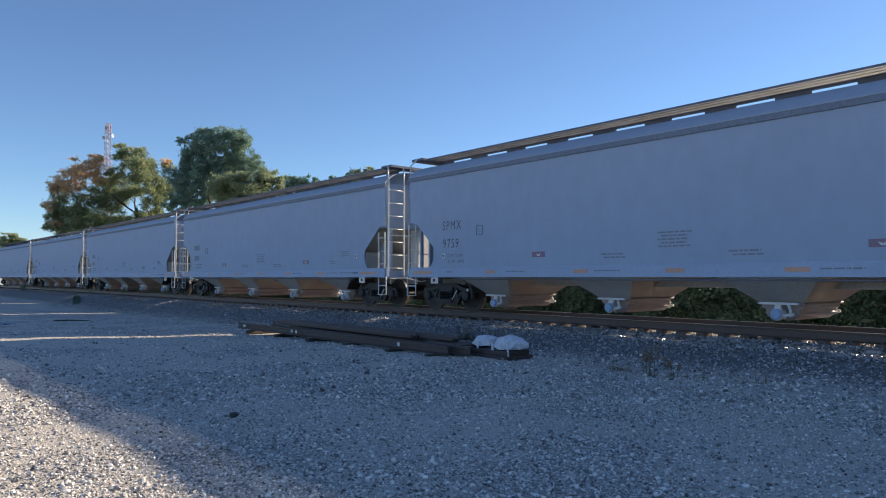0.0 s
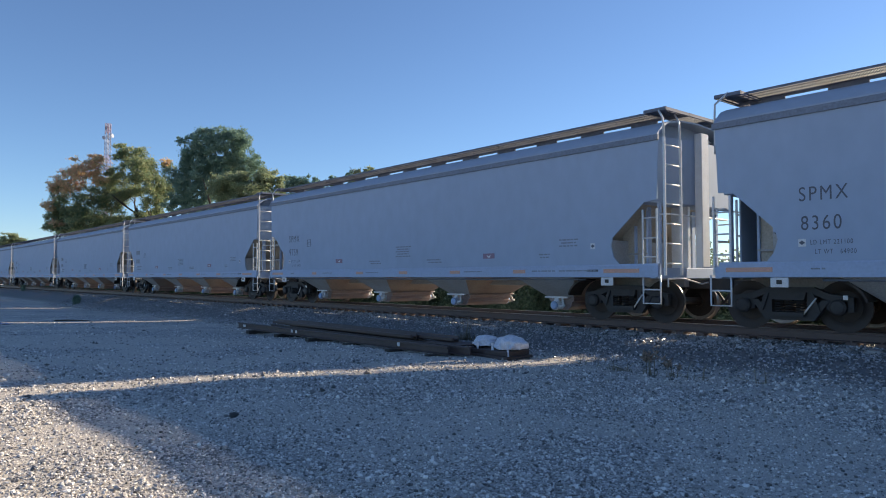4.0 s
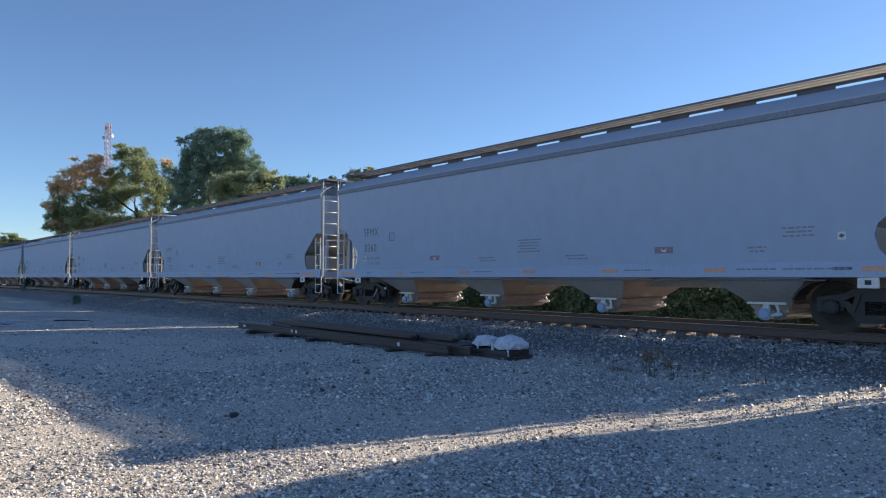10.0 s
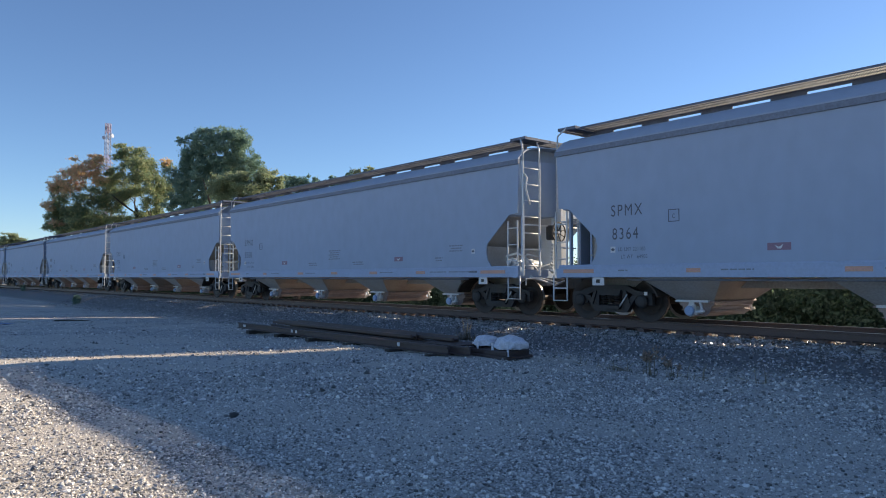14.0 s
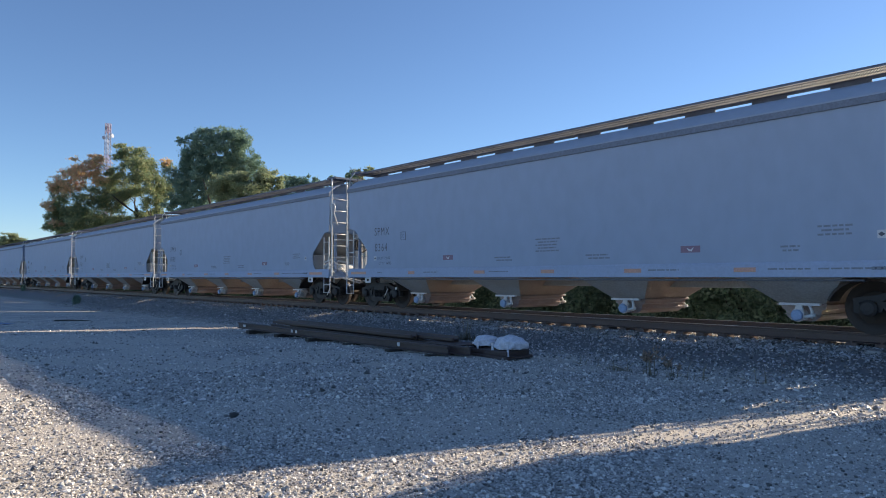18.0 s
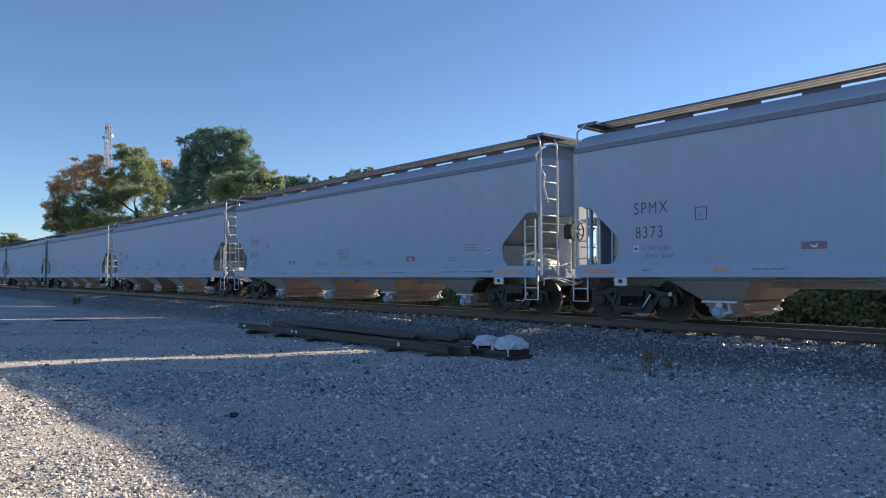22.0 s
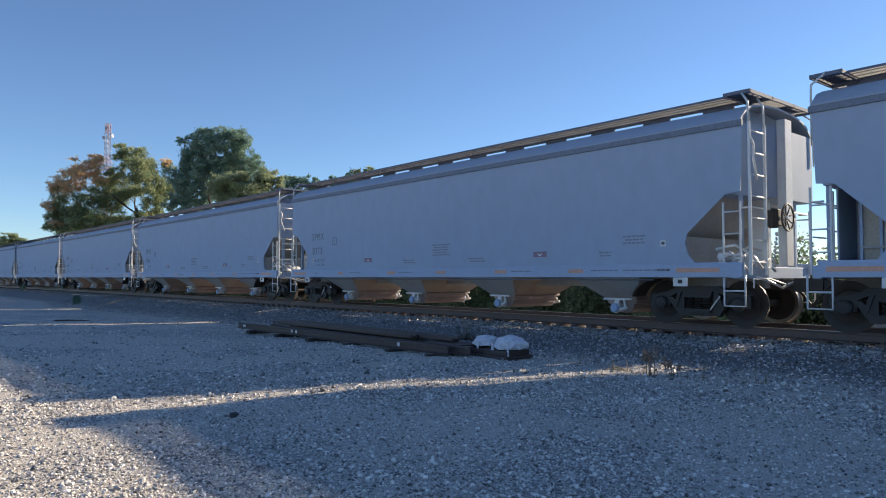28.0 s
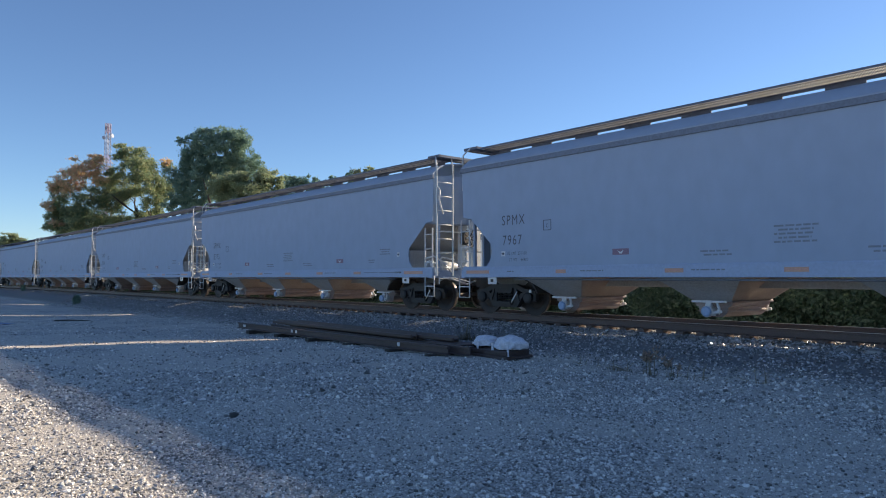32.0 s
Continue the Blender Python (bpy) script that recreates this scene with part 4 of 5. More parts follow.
def car_pose(index, t):
    s = 2.36 + SPEED * t - CAR_PITCH * index - CAR_PITCH / 2
    x = BEND_X - s
    return pose(x, TRACK_Y - s * s / (2 * RADIUS), RAIL_Z, 0, 0, math.degrees(math.atan(s / RADIUS)))


def add_yellow_decal(car):
    bm = bmesh.new()
    box(bm, -9.09, -9.02, -1.275, -1.268, 1.7, 1.78)
    part("yellow_decal", bm, YELLOW, car, "small yellow decal")


first = build_car()
CARS = {-4: first}
for index in range(-3, 6):
    CARS[index] = copy_thing(first, car_pose(index, 0))
for index, car in CARS.items():
    number_car(car, NUMBERS.get(index, ""))
    if index == 1:
        add_yellow_decal(car)
    if index > 0:
        for plate in [o for o in car.children if o.name.startswith("end_gusset") and o.data.vertices[0].co.x > 0 > o.data.vertices[0].co.y]:
            for piece in list(plate.children):
                bpy.data.objects.remove(piece)
            bpy.data.objects.remove(plate)
        add_brake_gear(car)
        if index < 4:
            bm = bmesh.new()
            rod(bm, [(9.44, -1.58, 3.72), (9.46, -1.50, 3.62), (9.47, -1.55, 3.35), (9.47, -1.47, 3.12), (9.46, -1.38, 2.92)], 0.024)
            part("loose_strap", bm, WHITE_STEEL, car, "white strap hanging in the end ladder")
        car["label"] = "light grey covered hopper car with a black hand brake wheel"
    else:
        # plates over the trucks take the tan with bounce light painted in
        for gusset in [o for o in car.children if o.name.startswith(("end_gusset", "slope_sheet"))]:
            gusset.material_slots[0].link = "OBJECT"
            gusset.material_slots[0].material = TAN_BOUNCE_DUST
            gusset["label"] = "dusty plate over the truck, tan with painted bounce light"


# ---- the pile of track material ----
def lying_rail(a, b, z, lean=0.0, label="rusty loose rail lying on timber blocks"):
    a, b = Vector(a), Vector(b)
    d = (b - a).length
    bm = bmesh.new()
    prism(bm, rail_outline(), "x", 0, d)
    me = mesh_of("loose_rail", bm, PILE_RAIL)
    ob = new("loose_rail", me)
    ob.matrix_world = pose(a.x, a.y, z, lean, 0, math.degrees(math.atan2(b.y - a.y, b.x - a.x)))
    return tagged(ob, label, "rail", "rails of the pile")


def build_pile():
    base = -0.245
    for x0, y0, x1, y1, z in ((-20.4, 8.95, -10.6, 9.05, 0.09), (-19.0, 9.35, -10.2, 9.28, 0.09), (-18.8, 9.85, -11.0, 9.62, 0.09), (-18.6, 10.2, -12.5, 9.9, 0.09)):
        lying_rail((x0, y0, 0), (x1, y1, 0), base + z)
    for x0, y0, x1, y1 in ((-18.9, 9.50, -12.2, 9.50), (-18.2, 9.80, -11.05, 9.72)):
        lying_rail((x0, y0, 0), (x1, y1, 0), 0.088, 90, "rusty loose rail lying on its side on top of the pile")
    bent = lying_rail((-15.6, 9.56, 0), (-10.7, 9.50, 0), base + 0.12, 90, "rust-brown loose rail lying on its side")
    bent.data.materials.clear()
    bent.data.materials.append(RAIL_SIDE)
    for k, x in enumerate((-19.4, -17.6, -15.8, -14.0, -12.3, -10.9)):
        bm = bmesh.new()
        box(bm, -0.09, 0.09, -0.75, 0.75, 0, 0.10 + 0.012 * (x + 20) / 9, 0.01)
        ob = new("timber_block", mesh_of("timber_block", bm, BLOCK_WOOD))
        ob.matrix_world = pose(x, 9.5, base - 0.02, 0, 0, random.uniform(-6, 6))
        tagged(ob, "dark short timber under the loose rails", "timber", "timbers of the pile")
    for k, (x0, x1, y0, y1, z, h) in enumerate(((-11.0, -9.3, 9.48, 9.78, -0.248, 0.05), (-10.8, -9.45, 9.53, 10.28, -0.196, 0.06), (-10.7, -9.5, 9.58, 10.23, -0.134, 0.09), (-10.85, -9.4, 9.83, 10.13, -0.042, 0.03), (-11.7, -10.55, 9.35, 9.85, 0.0, 0.03))):
        bm = bmesh.new()
        box(bm, x0, x1, y0, y1, z, z + h, 0.008)
        tagged(new("steel_plate", mesh_of("steel_plate", bm, PILE_RAIL)), "flat rusty steel plate stacked on the pile", "steel plate", "plates of the pile")
    for x, y, z, w, h in ((-16.95, 8.91, -0.08, 0.09, 0.075), (-16.72, 8.91, -0.085, 0.10, 0.075), (-12.2, 8.96, -0.09, 0.09, 0.08), (-19.9, 8.87, -0.09, 0.16, 0.07)):
        bm = bmesh.new()
        box(bm, x, x + w, y - 0.008, y, z, z + h, 0.002)
        tagged(new("paper_tag", mesh_of("paper_tag", bm, WHITE_STEEL)), "small white tag stuck to a loose rail", "tag", "tags on the rails")
    r = random.Random(3)
    for x, y, z, sx, sy, sz in ((-10.42, 9.93, 0.06, 0.27, 0.24, 0.15), (-9.73, 9.95, 0.05, 0.37, 0.28, 0.20)):
        bm = bmesh.new()
        bmesh.ops.create_icosphere(bm, subdivisions=4, radius=1)
        for v in bm.verts:
            c = v.co.copy()
            fold = 0.5 - abs(noise.noise(c * 1.5 + Vector((x, y, 2))))
            crease = 0.5 - abs(noise.noise(c * 3.2 + Vector((y, x, 5))))
            d = 0.96 + 0.16 * noise.noise(c * 1.7 + Vector((x, y, 0))) + 0.45 * (fold - 0.3) + 0.14 * (crease - 0.3)
            v.co = Vector((c.x * sx * d, c.y * sy * d, max(c.z, -0.35) * sz * d))
        sack = thing("plastic_sack", "crumpled white plastic sack strapped onto the pile", "sack", pose(x, y, z), "sacks on the pile")
        part("sack_body", smooth(bm, 20), PLASTIC_BAG, sack)
        for q in ((-0.45, 0.5) if sx > 0.3 else (0.1,)):
            bm = bmesh.new()
            prism(bm, [(q * sx * 1.2, -0.2), (q * sx * 1.2 + 0.05, -0.2), (q * sx * 1.2 + 0.04, 0.05), (q * sx * 1.2 - 0.02, 0.05)], "y", -sy - 0.06, -sy - 0.05)
            part("strap", bm, PLASTIC_BAG, sack, "white strap")


build_pile()


# ---- plants ----
def leaf_cloud(name, blobs, count, size, mat, seed, parent, label="", shell=0.55, loose=0.0):
    """Many small leaf clumps filling a set of ellipsoids (x, y, z, rx, ry, rz)."""
    g = np.random.default_rng(seed)
    vol = np.array([b[3] * b[4] * b[5] for b in blobs]) ** 0.75
    which = g.choice(len(blobs), count, p=vol / vol.sum())
    b = np.array(blobs)[which]
    d = g.normal(0, 1, (count, 3))
    d /= np.linalg.norm(d, axis=1)[:, None]
    rad = np.where(g.uniform(0, 1, count) < loose, np.clip(np.abs(g.normal(0, 0.85, count)), 0, 1.7), g.uniform(shell ** 3, 1, count) ** (1 / 3) * g.uniform(0.8, 1.2, count))
    c = b[:, :3] + d * rad[:, None] * b[:, 3:]
    u = g.normal(0, 1, (count, 3))
    u /= np.linalg.norm(u, axis=1)[:, None]
    v = np.cross(u, g.normal(0, 1, (count, 3)))
    v /= np.linalg.norm(v, axis=1)[:, None]
    s = (size * g.uniform(0.6, 1.5, count))[:, None]
    w = s * g.uniform(0.45, 0.8, (count, 1))
    quad = np.stack([c - u * s, c - v * w + u * s * 0.1, c + u * s, c + v * w - u * s * 0.1], 1)
    faces = np.arange(count * 4).reshape(-1, 4)
    return part(name, raw_mesh(name, quad.reshape(-1, 3), faces, [mat]), None, parent, label)


def limbs(bm, base, top, r0, spread, rnd, depth=0):
    """A tapered limb that forks."""
    mid = (base + top) / 2 + Vector((rnd.uniform(-1, 1), rnd.uniform(-1, 1), 0)) * 0.06 * (top - base).length
    rod(bm, [base, mid, top], r0, 8 - 2 * depth, taper=[r0, r0 * 0.78, r0 * 0.55])
    if depth < 2:
        for k in range(4 if depth == 0 else 3):
            f = rnd.uniform(0.35, 0.95)
            p = base.lerp(top, f)
            a = rnd.uniform(0, 6.283)
            n = (top - base).length
            d = Vector((math.cos(a) * spread, math.sin(a) * spread, rnd.uniform(0.35, 0.8)))
            limbs(bm, p, p + d * n * 0.5, r0 * 0.45, spread, rnd, depth + 1)


def tree(x, y, label, category, blobs, mat, count, size, trunk_top, trunk_r, seed, second=None, lean=0.0):
    """blobs are (across the view, depth, height, radii) measured from the tree's foot; across is to the right."""
    across, deep = Vector((math.sin(0.699), math.cos(0.699), 0)), Vector((-math.cos(0.699), math.sin(0.699), 0))
    z0 = float(ground_z(x, y)) - 0.1
    t = thing("tree", label, category, pose(x, y, z0))
    rnd = random.Random(seed)
    bm = bmesh.new()
    limbs(bm, Vector((0, 0, 0)), Vector((lean, 0, trunk_top)), trunk_r, 0.55, rnd)
    part("trunk", bm, BARK, t, "dark forked trunk and limbs")
    clumps = []
    for a, d, h, ra, rz in blobs:
        c = across * a + deep * d
        for k in range(34):      # break each mass into uneven boughs
            e = Vector((rnd.gauss(0, 1), rnd.gauss(0, 1), rnd.gauss(0, 1))).normalized() * rnd.uniform(0.25, 1.05)
            q = rnd.uniform(0.08, 0.27)
            clumps.append((c.x + e.x * ra * 0.9, c.y + e.y * ra * 0.9, h + e.z * rz * 0.85, ra * q * 1.25, ra * q * 1.25, rz * q * 1.05))
    leaf_cloud("crown", clumps, int(count * 5.5), size * 0.36, mat, seed, t, shell=0.3, loose=0.35)
    if second:
        bl2, m2, n2 = second
        cl2 = []
        for a, d, h, ra, rz in bl2:
            c = across * a + deep * d
            for k in range(24):
                e = Vector((rnd.gauss(0, 1), rnd.gauss(0, 1), rnd.gauss(0, 1))).normalized() * rnd.uniform(0.4, 1.0)
                q = rnd.uniform(0.16, 0.34)
                cl2.append((c.x + e.x * ra * 0.9, c.y + e.y * ra * 0.9, h + e.z * rz * 0.9, ra * q * 1.2, ra * q * 1.2, rz * q * 0.8))
        leaf_cloud("turning_foliage", cl2, n2 * 4, size * 0.42, m2, seed + 1, t, "orange autumn foliage", shell=0.3, loose=0.7)
    return t


def at_view(px, depth):
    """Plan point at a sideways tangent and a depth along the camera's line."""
    a = (px - 784) / 1225.0 * depth
    return a * math.sin(0.699) - depth * math.cos(0.699), a * math.cos(0.699) + depth * math.sin(0.699)


def build_trees():
    def scaled(depth, foot_px, rows):
        """Masses given as (px, py, radius px wide, radius px high, depth shift)."""
        k = depth / 1225.0
        return [((a - foot_px) * k, d, (491 - b) * k + EYE_Z + 0.66, ra * k, rb * k) for a, b, ra, rb, d in rows]
    x, y = at_view(240, 84)
    tree(x, y, "broad maple turning from green to orange, behind the track", "tree",
         scaled(84, 240, [(235, 290, 38, 32, 0), (265, 310, 36, 36, -2), (215, 335, 42, 40, 1), (275, 355, 32, 34, 0), (165, 350, 46, 38, 1), (120, 375, 36, 36, 0), (160, 395, 60, 30, 0), (240, 390, 60, 28, 1), (110, 340, 22, 22, 0), (98, 372, 24, 24, 0), (104, 402, 34, 22, 0), (88, 398, 18, 16, 0), (215, 272, 24, 18, 0), (192, 308, 26, 26, 1), (290, 330, 22, 26, 1), (295, 295, 14, 14, 0)]),
         LEAF_MAPLE, 17000, 0.25, 10.5, 0.26, 11,
         second=(scaled(84, 240, [(160, 302, 34, 28, -1), (132, 322, 28, 26, -1), (172, 285, 20, 16, -1), (100, 335, 14, 14, -1), (92, 366, 14, 16, -1), (108, 396, 14, 10, -1), (180, 320, 16, 14, -1), (296, 288, 10, 10, -1)]), LEAF_ORANGE, 3000))
    x, y = at_view(375, 80)
    tree(x, y, "tall dark green oak behind the track", "tree",
         scaled(80, 375, [(388, 243, 38, 28, 0), (418, 258, 36, 36, 0), (350, 256, 36, 32, 0), (400, 235, 24, 16, 0), (330, 305, 38, 36, 0), (385, 300, 46, 34, 2), (325, 345, 26, 30, 0), (440, 290, 26, 26, 0), (360, 345, 30, 28, 0), (386, 276, 38, 26, 0), (365, 300, 34, 28, -1), (300, 365, 20, 14, 0), (430, 300, 28, 24, 3), (322, 250, 14, 10, 0), (312, 320, 22, 18, 0), (318, 350, 34, 24, 0), (345, 370, 34, 22, 0), (422, 284, 34, 30, 0), (336, 280, 30, 28, 0), (380, 320, 50, 30, 0)]),
         LEAF_DARK, 18000, 0.24, 9.5, 0.45, 21)
    x, y = at_view(430, 70)
    tree(x, y, "rounded tree with yellowing leaves behind the track", "tree",
         scaled(70, 430, [(430, 325, 42, 26, 0), (390, 330, 30, 30, 0), (470, 318, 30, 26, 0), (450, 350, 48, 28, 0), (488, 335, 18, 24, 0), (400, 360, 40, 28, 0)]),
         LEAF_LIGHT, 11000, 0.21, 7.0, 0.3, 31)
    for k, (px, py, w, h) in enumerate(((515, 322, 22, 16), (548, 325, 24, 16), (592, 322, 17, 12), (565, 340, 30, 20), (628, 312, 16, 12))):
        x, y = at_view(px, 125)
        tree(x, y, "distant dark green pine behind the track", "tree", scaled(125, px, [(px - w * 0.4, py, w * 0.7, h, 0), (px + w * 0.4, py + 3, w * 0.7, h * 0.9, 0), (px, py + 30, w, 26, 0), (px, py + 70, w, 30, 0)]), LEAF_DARK, 2600, 0.36, 14, 0.3, 41 + k)["group"] = "distant pines"
    x, y = at_view(642, 105)
    tree(x, y, "distant yellow-green treetop behind the track", "tree", scaled(105, 642, [(632, 305, 10, 8, 0), (650, 302, 12, 9, 0), (640, 325, 22, 18, 0), (642, 370, 24, 30, 0)]), LEAF_LIGHT, 2600, 0.26, 14, 0.25, 52)
    x, y = at_view(20, 150)
    tree(x, y, "distant round tree by the end of the train", "tree", scaled(150, 20, [(20, 424, 22, 16, 0), (35, 428, 14, 12, 0), (5, 430, 16, 12, 0), (20, 450, 30, 20, 0)]), LEAF_LIGHT, 3000, 0.36, 7, 0.3, 61)


def build_hedge():
    rnd = random.Random(8)
    kinds = []
    for k in range(5):
        tall = 1.0 if k < 3 else 1.75
        b = thing("bush", "dense dark green bush beside the track" if k < 3 else "tall dark green thicket beside the track", "bush", pose(0, 0, 0), "bushes behind the track")
        bm = bmesh.new()
        for q in range(4):
            rod(bm, [(0, 0, 0), (rnd.uniform(-0.5, 0.5), rnd.uniform(-0.5, 0.5), 1.1 * tall), (rnd.uniform(-1, 1), rnd.uniform(-1, 1), 2.0 * tall)], 0.04, 5, taper=[0.05, 0.035, 0.015])
        part("branching", bm, BARK, b)
        blobs = [(rnd.uniform(-1.7, 1.7), rnd.uniform(-0.8, 0.8), rnd.uniform(0.3, 2.1 * tall), rnd.uniform(0.6, 1.2), rnd.uniform(0.6, 0.9), rnd.uniform(0.5, 0.9)) for q in range(int(20 * tall))]
        blobs += [(rnd.uniform(-1.8, 1.8), rnd.uniform(-0.8, 0.8), rnd.uniform(0.0, 0.5), rnd.uniform(0.6, 1.0), 0.7, 0.45) for q in range(10)]
        leaf_cloud("foliage", blobs, int(20000 * tall), 0.055, LEAF_HEDGE, 70 + k, b, shell=0.2, loose=0.3)
        kinds.append(b)
    for i, x in enumerate(np.arange(1, -150, -2.0)):
        y = 22.5 + rnd.uniform(-0.8, 0.8) - max(0, -x - 60) * 0.01
        m = pose(x, y, float(ground_z(x, y)) - 0.05, 0, 0, rnd.uniform(-40, 40))
        pick = rnd.choice((3, 4)) if x < -38 else rnd.randrange(3)
        fresh = (0, 1, 2, None)[min(i, 3)] if x > -38 else {20: 3, 21: 4}.get(i)
        if fresh is not None:
            kinds[fresh].matrix_basis = m
        else:
            copy_thing(kinds[pick], m)


def weed(x, y, stems, height, seed, label, plume=True, lush=0, spread=0.25):
    """A clump of dry stalks, some with seed plumes, and green blades."""
    rnd = random.Random(seed)
    t = thing("weed", label, "weed", pose(x, y, float(ground_z(x, y)) - 0.02), "weeds")
    bm, pm = bmesh.new(), bmesh.new()
    for k in range(stems):
        bx, by, h = rnd.gauss(0, spread), rnd.gauss(0, spread * 0.5), height * rnd.uniform(0.55, 1.0)
        tip = Vector((bx + rnd.gauss(0, 0.06), by + rnd.gauss(0, 0.06), h))
        rod(bm, [(bx, by, 0), (bx * 0.9 + tip.x * 0.1, by, h * 0.5), tip], 0.006, 4, taper=[0.007, 0.005, 0.003])
        if plume:
            for q in range(16):
                p = tip - Vector((0, 0, rnd.uniform(0, 0.42) * h)) + Vector((rnd.gauss(0, 0.02), rnd.gauss(0, 0.02), 0))
                e = p + Vector((rnd.gauss(0, 0.035), rnd.gauss(0, 0.02), rnd.uniform(0.02, 0.05)))
                rod(pm, [p, (p + e) / 2 + Vector((0.006, 0, 0.004)), e], 0.01, 4, taper=[0.004, 0.013, 0.002])
    for k in range(lush):
        bx, by, h = rnd.gauss(0, spread * 1.3), rnd.gauss(0, spread * 0.6), height * rnd.uniform(0.15, 0.4)
        rod(bm, [(bx, by, 0), (bx + rnd.gauss(0, 0.03), by, h * 0.6), (bx + rnd.gauss(0, 0.08), by + rnd.gauss(0, 0.05), h)], 0.006, 3, mat=1, taper=[0.007, 0.006, 0.001])
    part("tuft", bm, [DRY_STEM, DRY_STEM], t)["kind"] = "stuff"
    if plume:
        part("plume_head", pm, DRY_PLUME, t, "tan seed plumes")["kind"] = "stuff"
    else:
        pm.free()


def build_weeds():
    weed(-6.45, 9.75, 6, 0.50, 1, "dry weed clump with tan seed plumes on the ballast's edge", lush=8, spread=0.06)
    weed(-6.1, 9.85, 4, 0.34, 3, "short dry weed with tan seed plumes on the ballast's edge", lush=6, spread=0.07)
    weed(-7.1, 9.8, 4, 0.3, 2, "low green-brown weed tuft on the ballast's edge", plume=False, lush=30, spread=0.09)
    weed(-7.7, 10.0, 3, 0.25, 4, "thin dry weed on the ballast's edge", plume=False, lush=8)
    weed(-5.6, 9.85, 3, 0.35, 5, "thin dry weed on the ballast's edge", plume=False, lush=5, spread=0.15)
    weed(-4.7, 10.0, 3, 0.3, 6, "thin dry weed on the ballast's edge", plume=False, lush=5, spread=0.15)
    weed(-12.9, 11.6, 9, 0.55, 7, "leafy weed growing on the ballast behind the pile", plume=False, lush=60, spread=0.12)
    for k, (x, y, s) in enumerate(((-52, 11.2, 0.5), (-80, 12.4, 0.4))):
        b = thing("bush", "small dark bush at the foot of the ballast", "bush", pose(x, y, float(ground_z(x, y)) - 0.05), "small bushes in the lot")
        bm = bmesh.new()
        rod(bm, [(0, 0, 0), (0.05, 0, 0.3), (0.1, 0.05, 0.6)], 0.02, 5)
        part("branching", bm, BARK, b)
        leaf_cloud("foliage", [(-0.25 * s, 0, 0.3, 0.4 * s, 0.4 * s, 0.3), (0.25 * s, 0.1, 0.35, 0.4 * s, 0.35 * s, 0.35), (0, 0, 0.45, 0.3 * s, 0.3 * s, 0.2)], 700, 0.05, LEAF_DARK, 90 + k, b, shell=0.1)


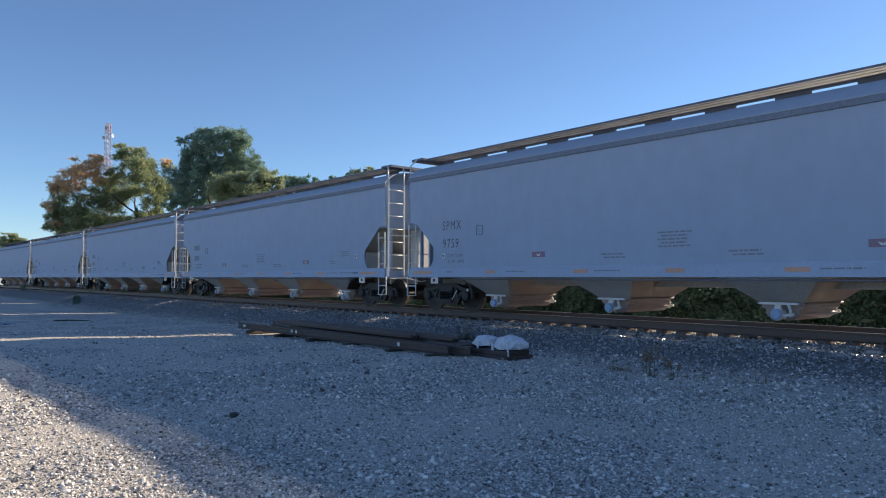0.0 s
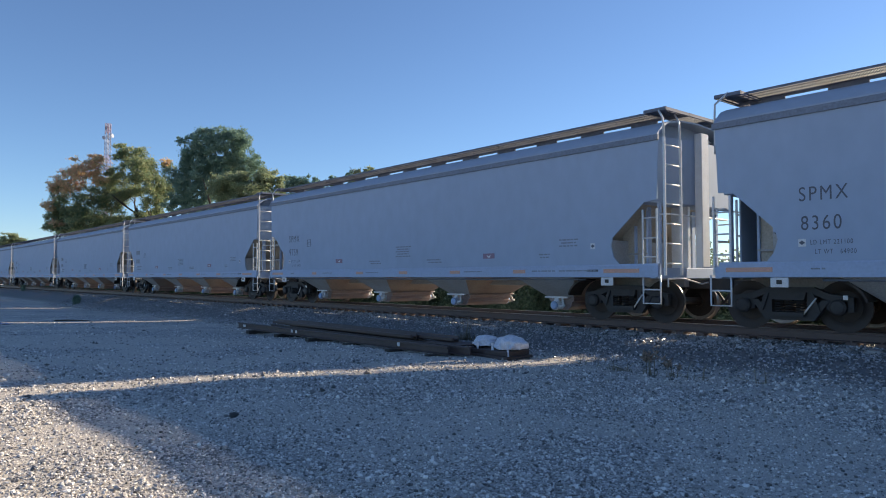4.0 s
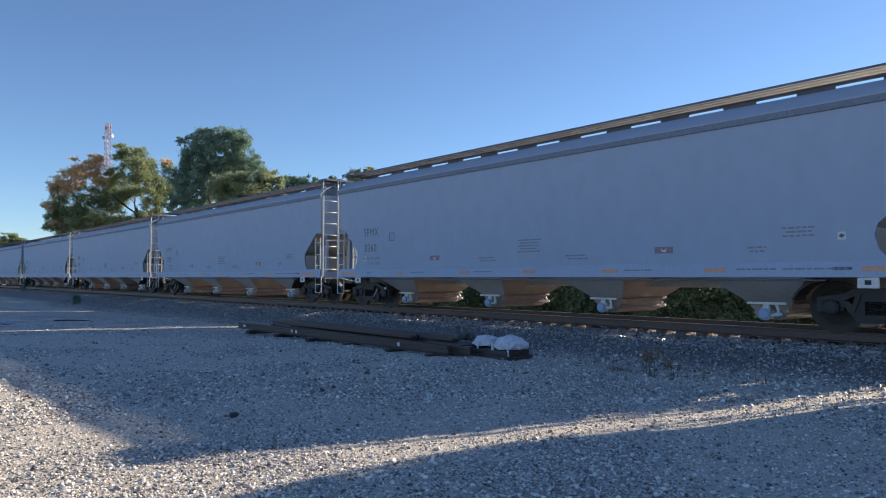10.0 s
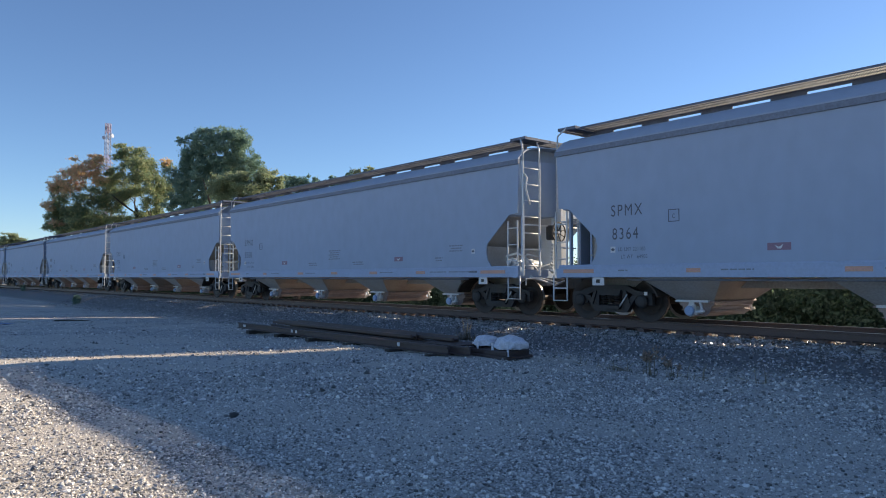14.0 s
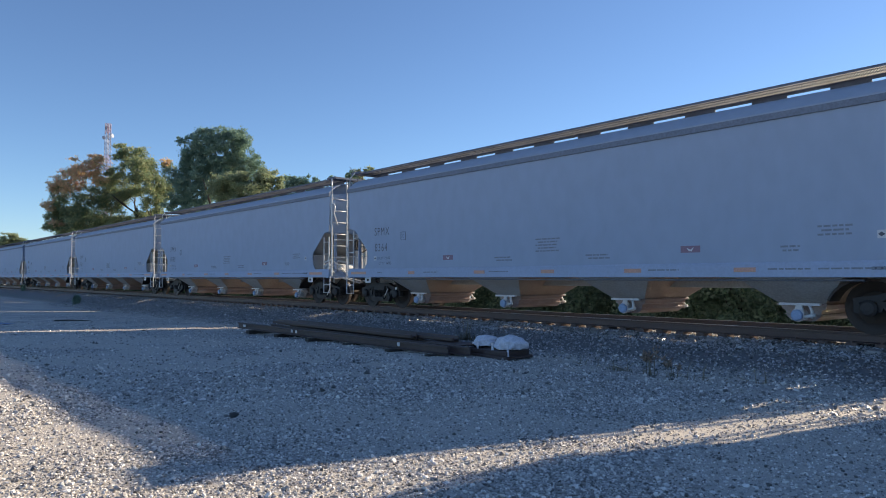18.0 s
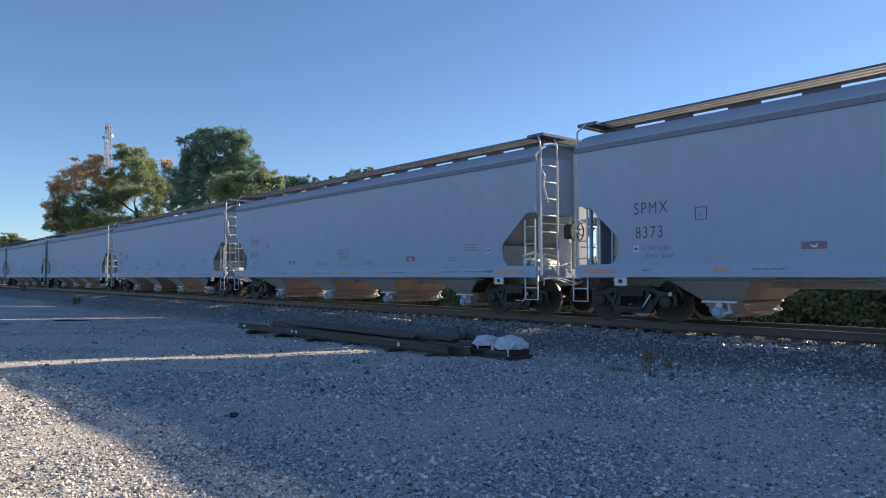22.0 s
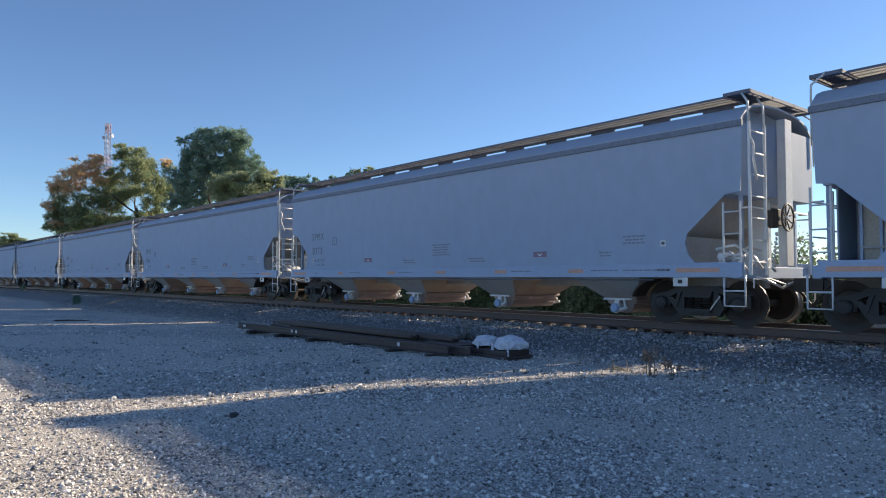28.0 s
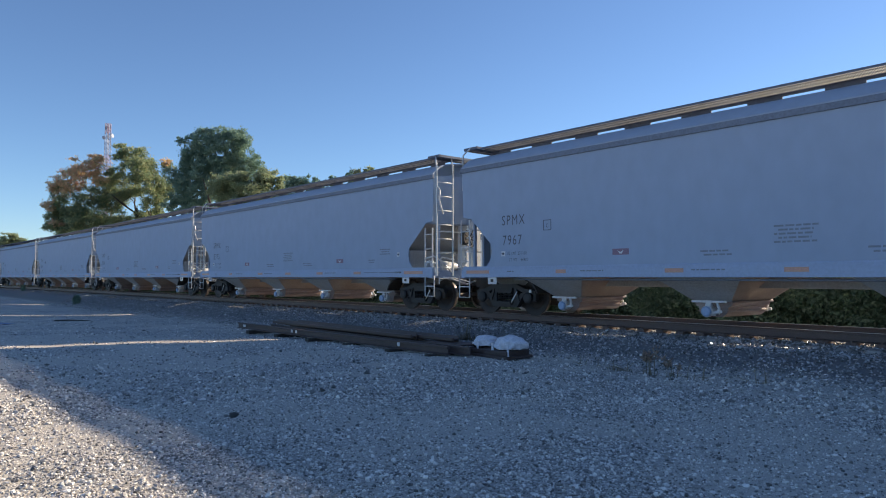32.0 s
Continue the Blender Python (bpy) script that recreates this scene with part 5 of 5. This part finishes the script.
def build_tower():
    depth = 300.0
    x, y = at_view(186.5, depth)
    t = thing("radio_tower", "red and white lattice radio tower with dish antennas", "tower", pose(x, y, -0.5, 0, 0, 20))
    top, k = 69.0, 0
    n = 30
    for i in range(n):
        z0, z1 = top * i / n, top * (i + 1) / n
        w0, w1 = 1.75 - 0.95 * min(1, i / n * 1.1), 1.75 - 0.95 * min(1, (i + 1) / n * 1.1)
        bm = bmesh.new()
        for a, b in ((0, 1), (1, 2), (2, 3), (3, 0)):
            c = [(-1, -1), (1, -1), (1, 1), (-1, 1)]
            p0, p1, q0 = (c[a][0] * w0, c[a][1] * w0, z0), (c[a][0] * w1, c[a][1] * w1, z1), (c[b][0] * w0, c[b][1] * w0, z0)
            q1 = (c[b][0] * w1, c[b][1] * w1, z1)
            rod(bm, [p0, p1], 0.16, 5)
            rod(bm, [p0, q1], 0.05, 4)
            rod(bm, [p1, q0], 0.05, 4)
            rod(bm, [p1, q1], 0.06, 4)
        part("lattice_section", bm, TOWER_RED_HAZED if (i // 4) % 2 else TOWER_WHITE_HAZED, t)
    for a, z, r in ((0.3, 63.5, 0.85), (3.3, 63.0, 0.85), (1.8, 64.5, 0.6)):
        bm = bmesh.new()
        lathe(bm, [(0.2, -0.4), (r * 0.7, -0.1), (r, 0.3), (r, 0.5)], "x", (0, 0, 0), 16)
        ob = part("dish_antenna", bm, TOWER_WHITE_HAZED, t, "white round dish antenna")
        ob.matrix_basis = pose(1.9 * math.cos(a), 1.9 * math.sin(a), z, 0, 0, math.degrees(a))
    bm = bmesh.new()
    for a in range(6):
        box(bm, 0.95 * math.cos(a) - 0.1, 0.95 * math.cos(a) + 0.1, 0.95 * math.sin(a) - 0.1, 0.95 * math.sin(a) + 0.1, 66.0, 68.4)
    part("panel_antenna", bm, TOWER_WHITE_HAZED, t)


def build_litter():
    r = random.Random(12)
    bm = bmesh.new()
    n = 9
    grid = [[bm.verts.new((0.07 * i - 0.28, 0.06 * k - 0.24, 0.012 + 0.07 * abs(noise.noise(Vector((i * 0.6, k * 0.7, 3)))))) for k in range(n)] for i in range(n)]
    for i in range(n - 1):
        for k in range(n - 1):
            bm.faces.new((grid[i][k], grid[i + 1][k], grid[i + 1][k + 1], grid[i][k + 1]))
    bmesh.ops.solidify(bm, geom=bm.faces[:], thickness=0.004)
    x, y = -28.6, 3.9
    ob = new("plastic_scrap", mesh_of("plastic_scrap", bm, BLUE_CAP))
    ob.matrix_world = pose(x, y, float(ground_z(x, y)) + 0.01, 0, 0, 35)
    tagged(ob, "crumpled scrap of pale blue plastic on the gravel", "litter")
    bm = bmesh.new()
    rod(bm, [(-0.7, 0, 0.02), (-0.2, 0.05, 0.04), (0.4, 0.02, 0.03), (0.75, -0.06, 0.02)], 0.025, 6, taper=[0.03, 0.028, 0.022, 0.01])
    x, y = -30.2, 6.4
    ob = new("stick", mesh_of("stick", bm, BARK))
    ob.matrix_world = pose(x, y, float(ground_z(x, y)), 0, 0, 50)
    tagged(ob, "dark broken stick lying on the gravel", "stick")


build_litter()
build_trees()
build_hedge()
build_weeds()
build_tower()

# ---- loose stones and ties ----
build_gravel()
build_ties()


# ---- what moves ----
def motions():
    turn = SPEED / 0.457            # radians a second
    step = 0.25
    for index, car in CARS.items():
        walk(car, [(t, car_pose(index, t)) for t in (0.0, 4.0, 8.0, 12.0, 16.0, 20.0, 24.0, 28.0, 32.0)])
        for truck in [o for o in car.children if o.name.startswith("truck")]:
            for ws in [o for o in truck.children if o.name.startswith("wheelset")]:
                x, phase = ws.location.x, random.uniform(0, 6.28)
                rows = []
                for k in range(int(32 / step) + 1):
                    a = phase - turn * step * k
                    rows.append((step * k, Matrix.Translation((x, 0, 0.457)) @ Matrix.Rotation(a, 4, "Y")))
                walk(ws, rows)


motions()
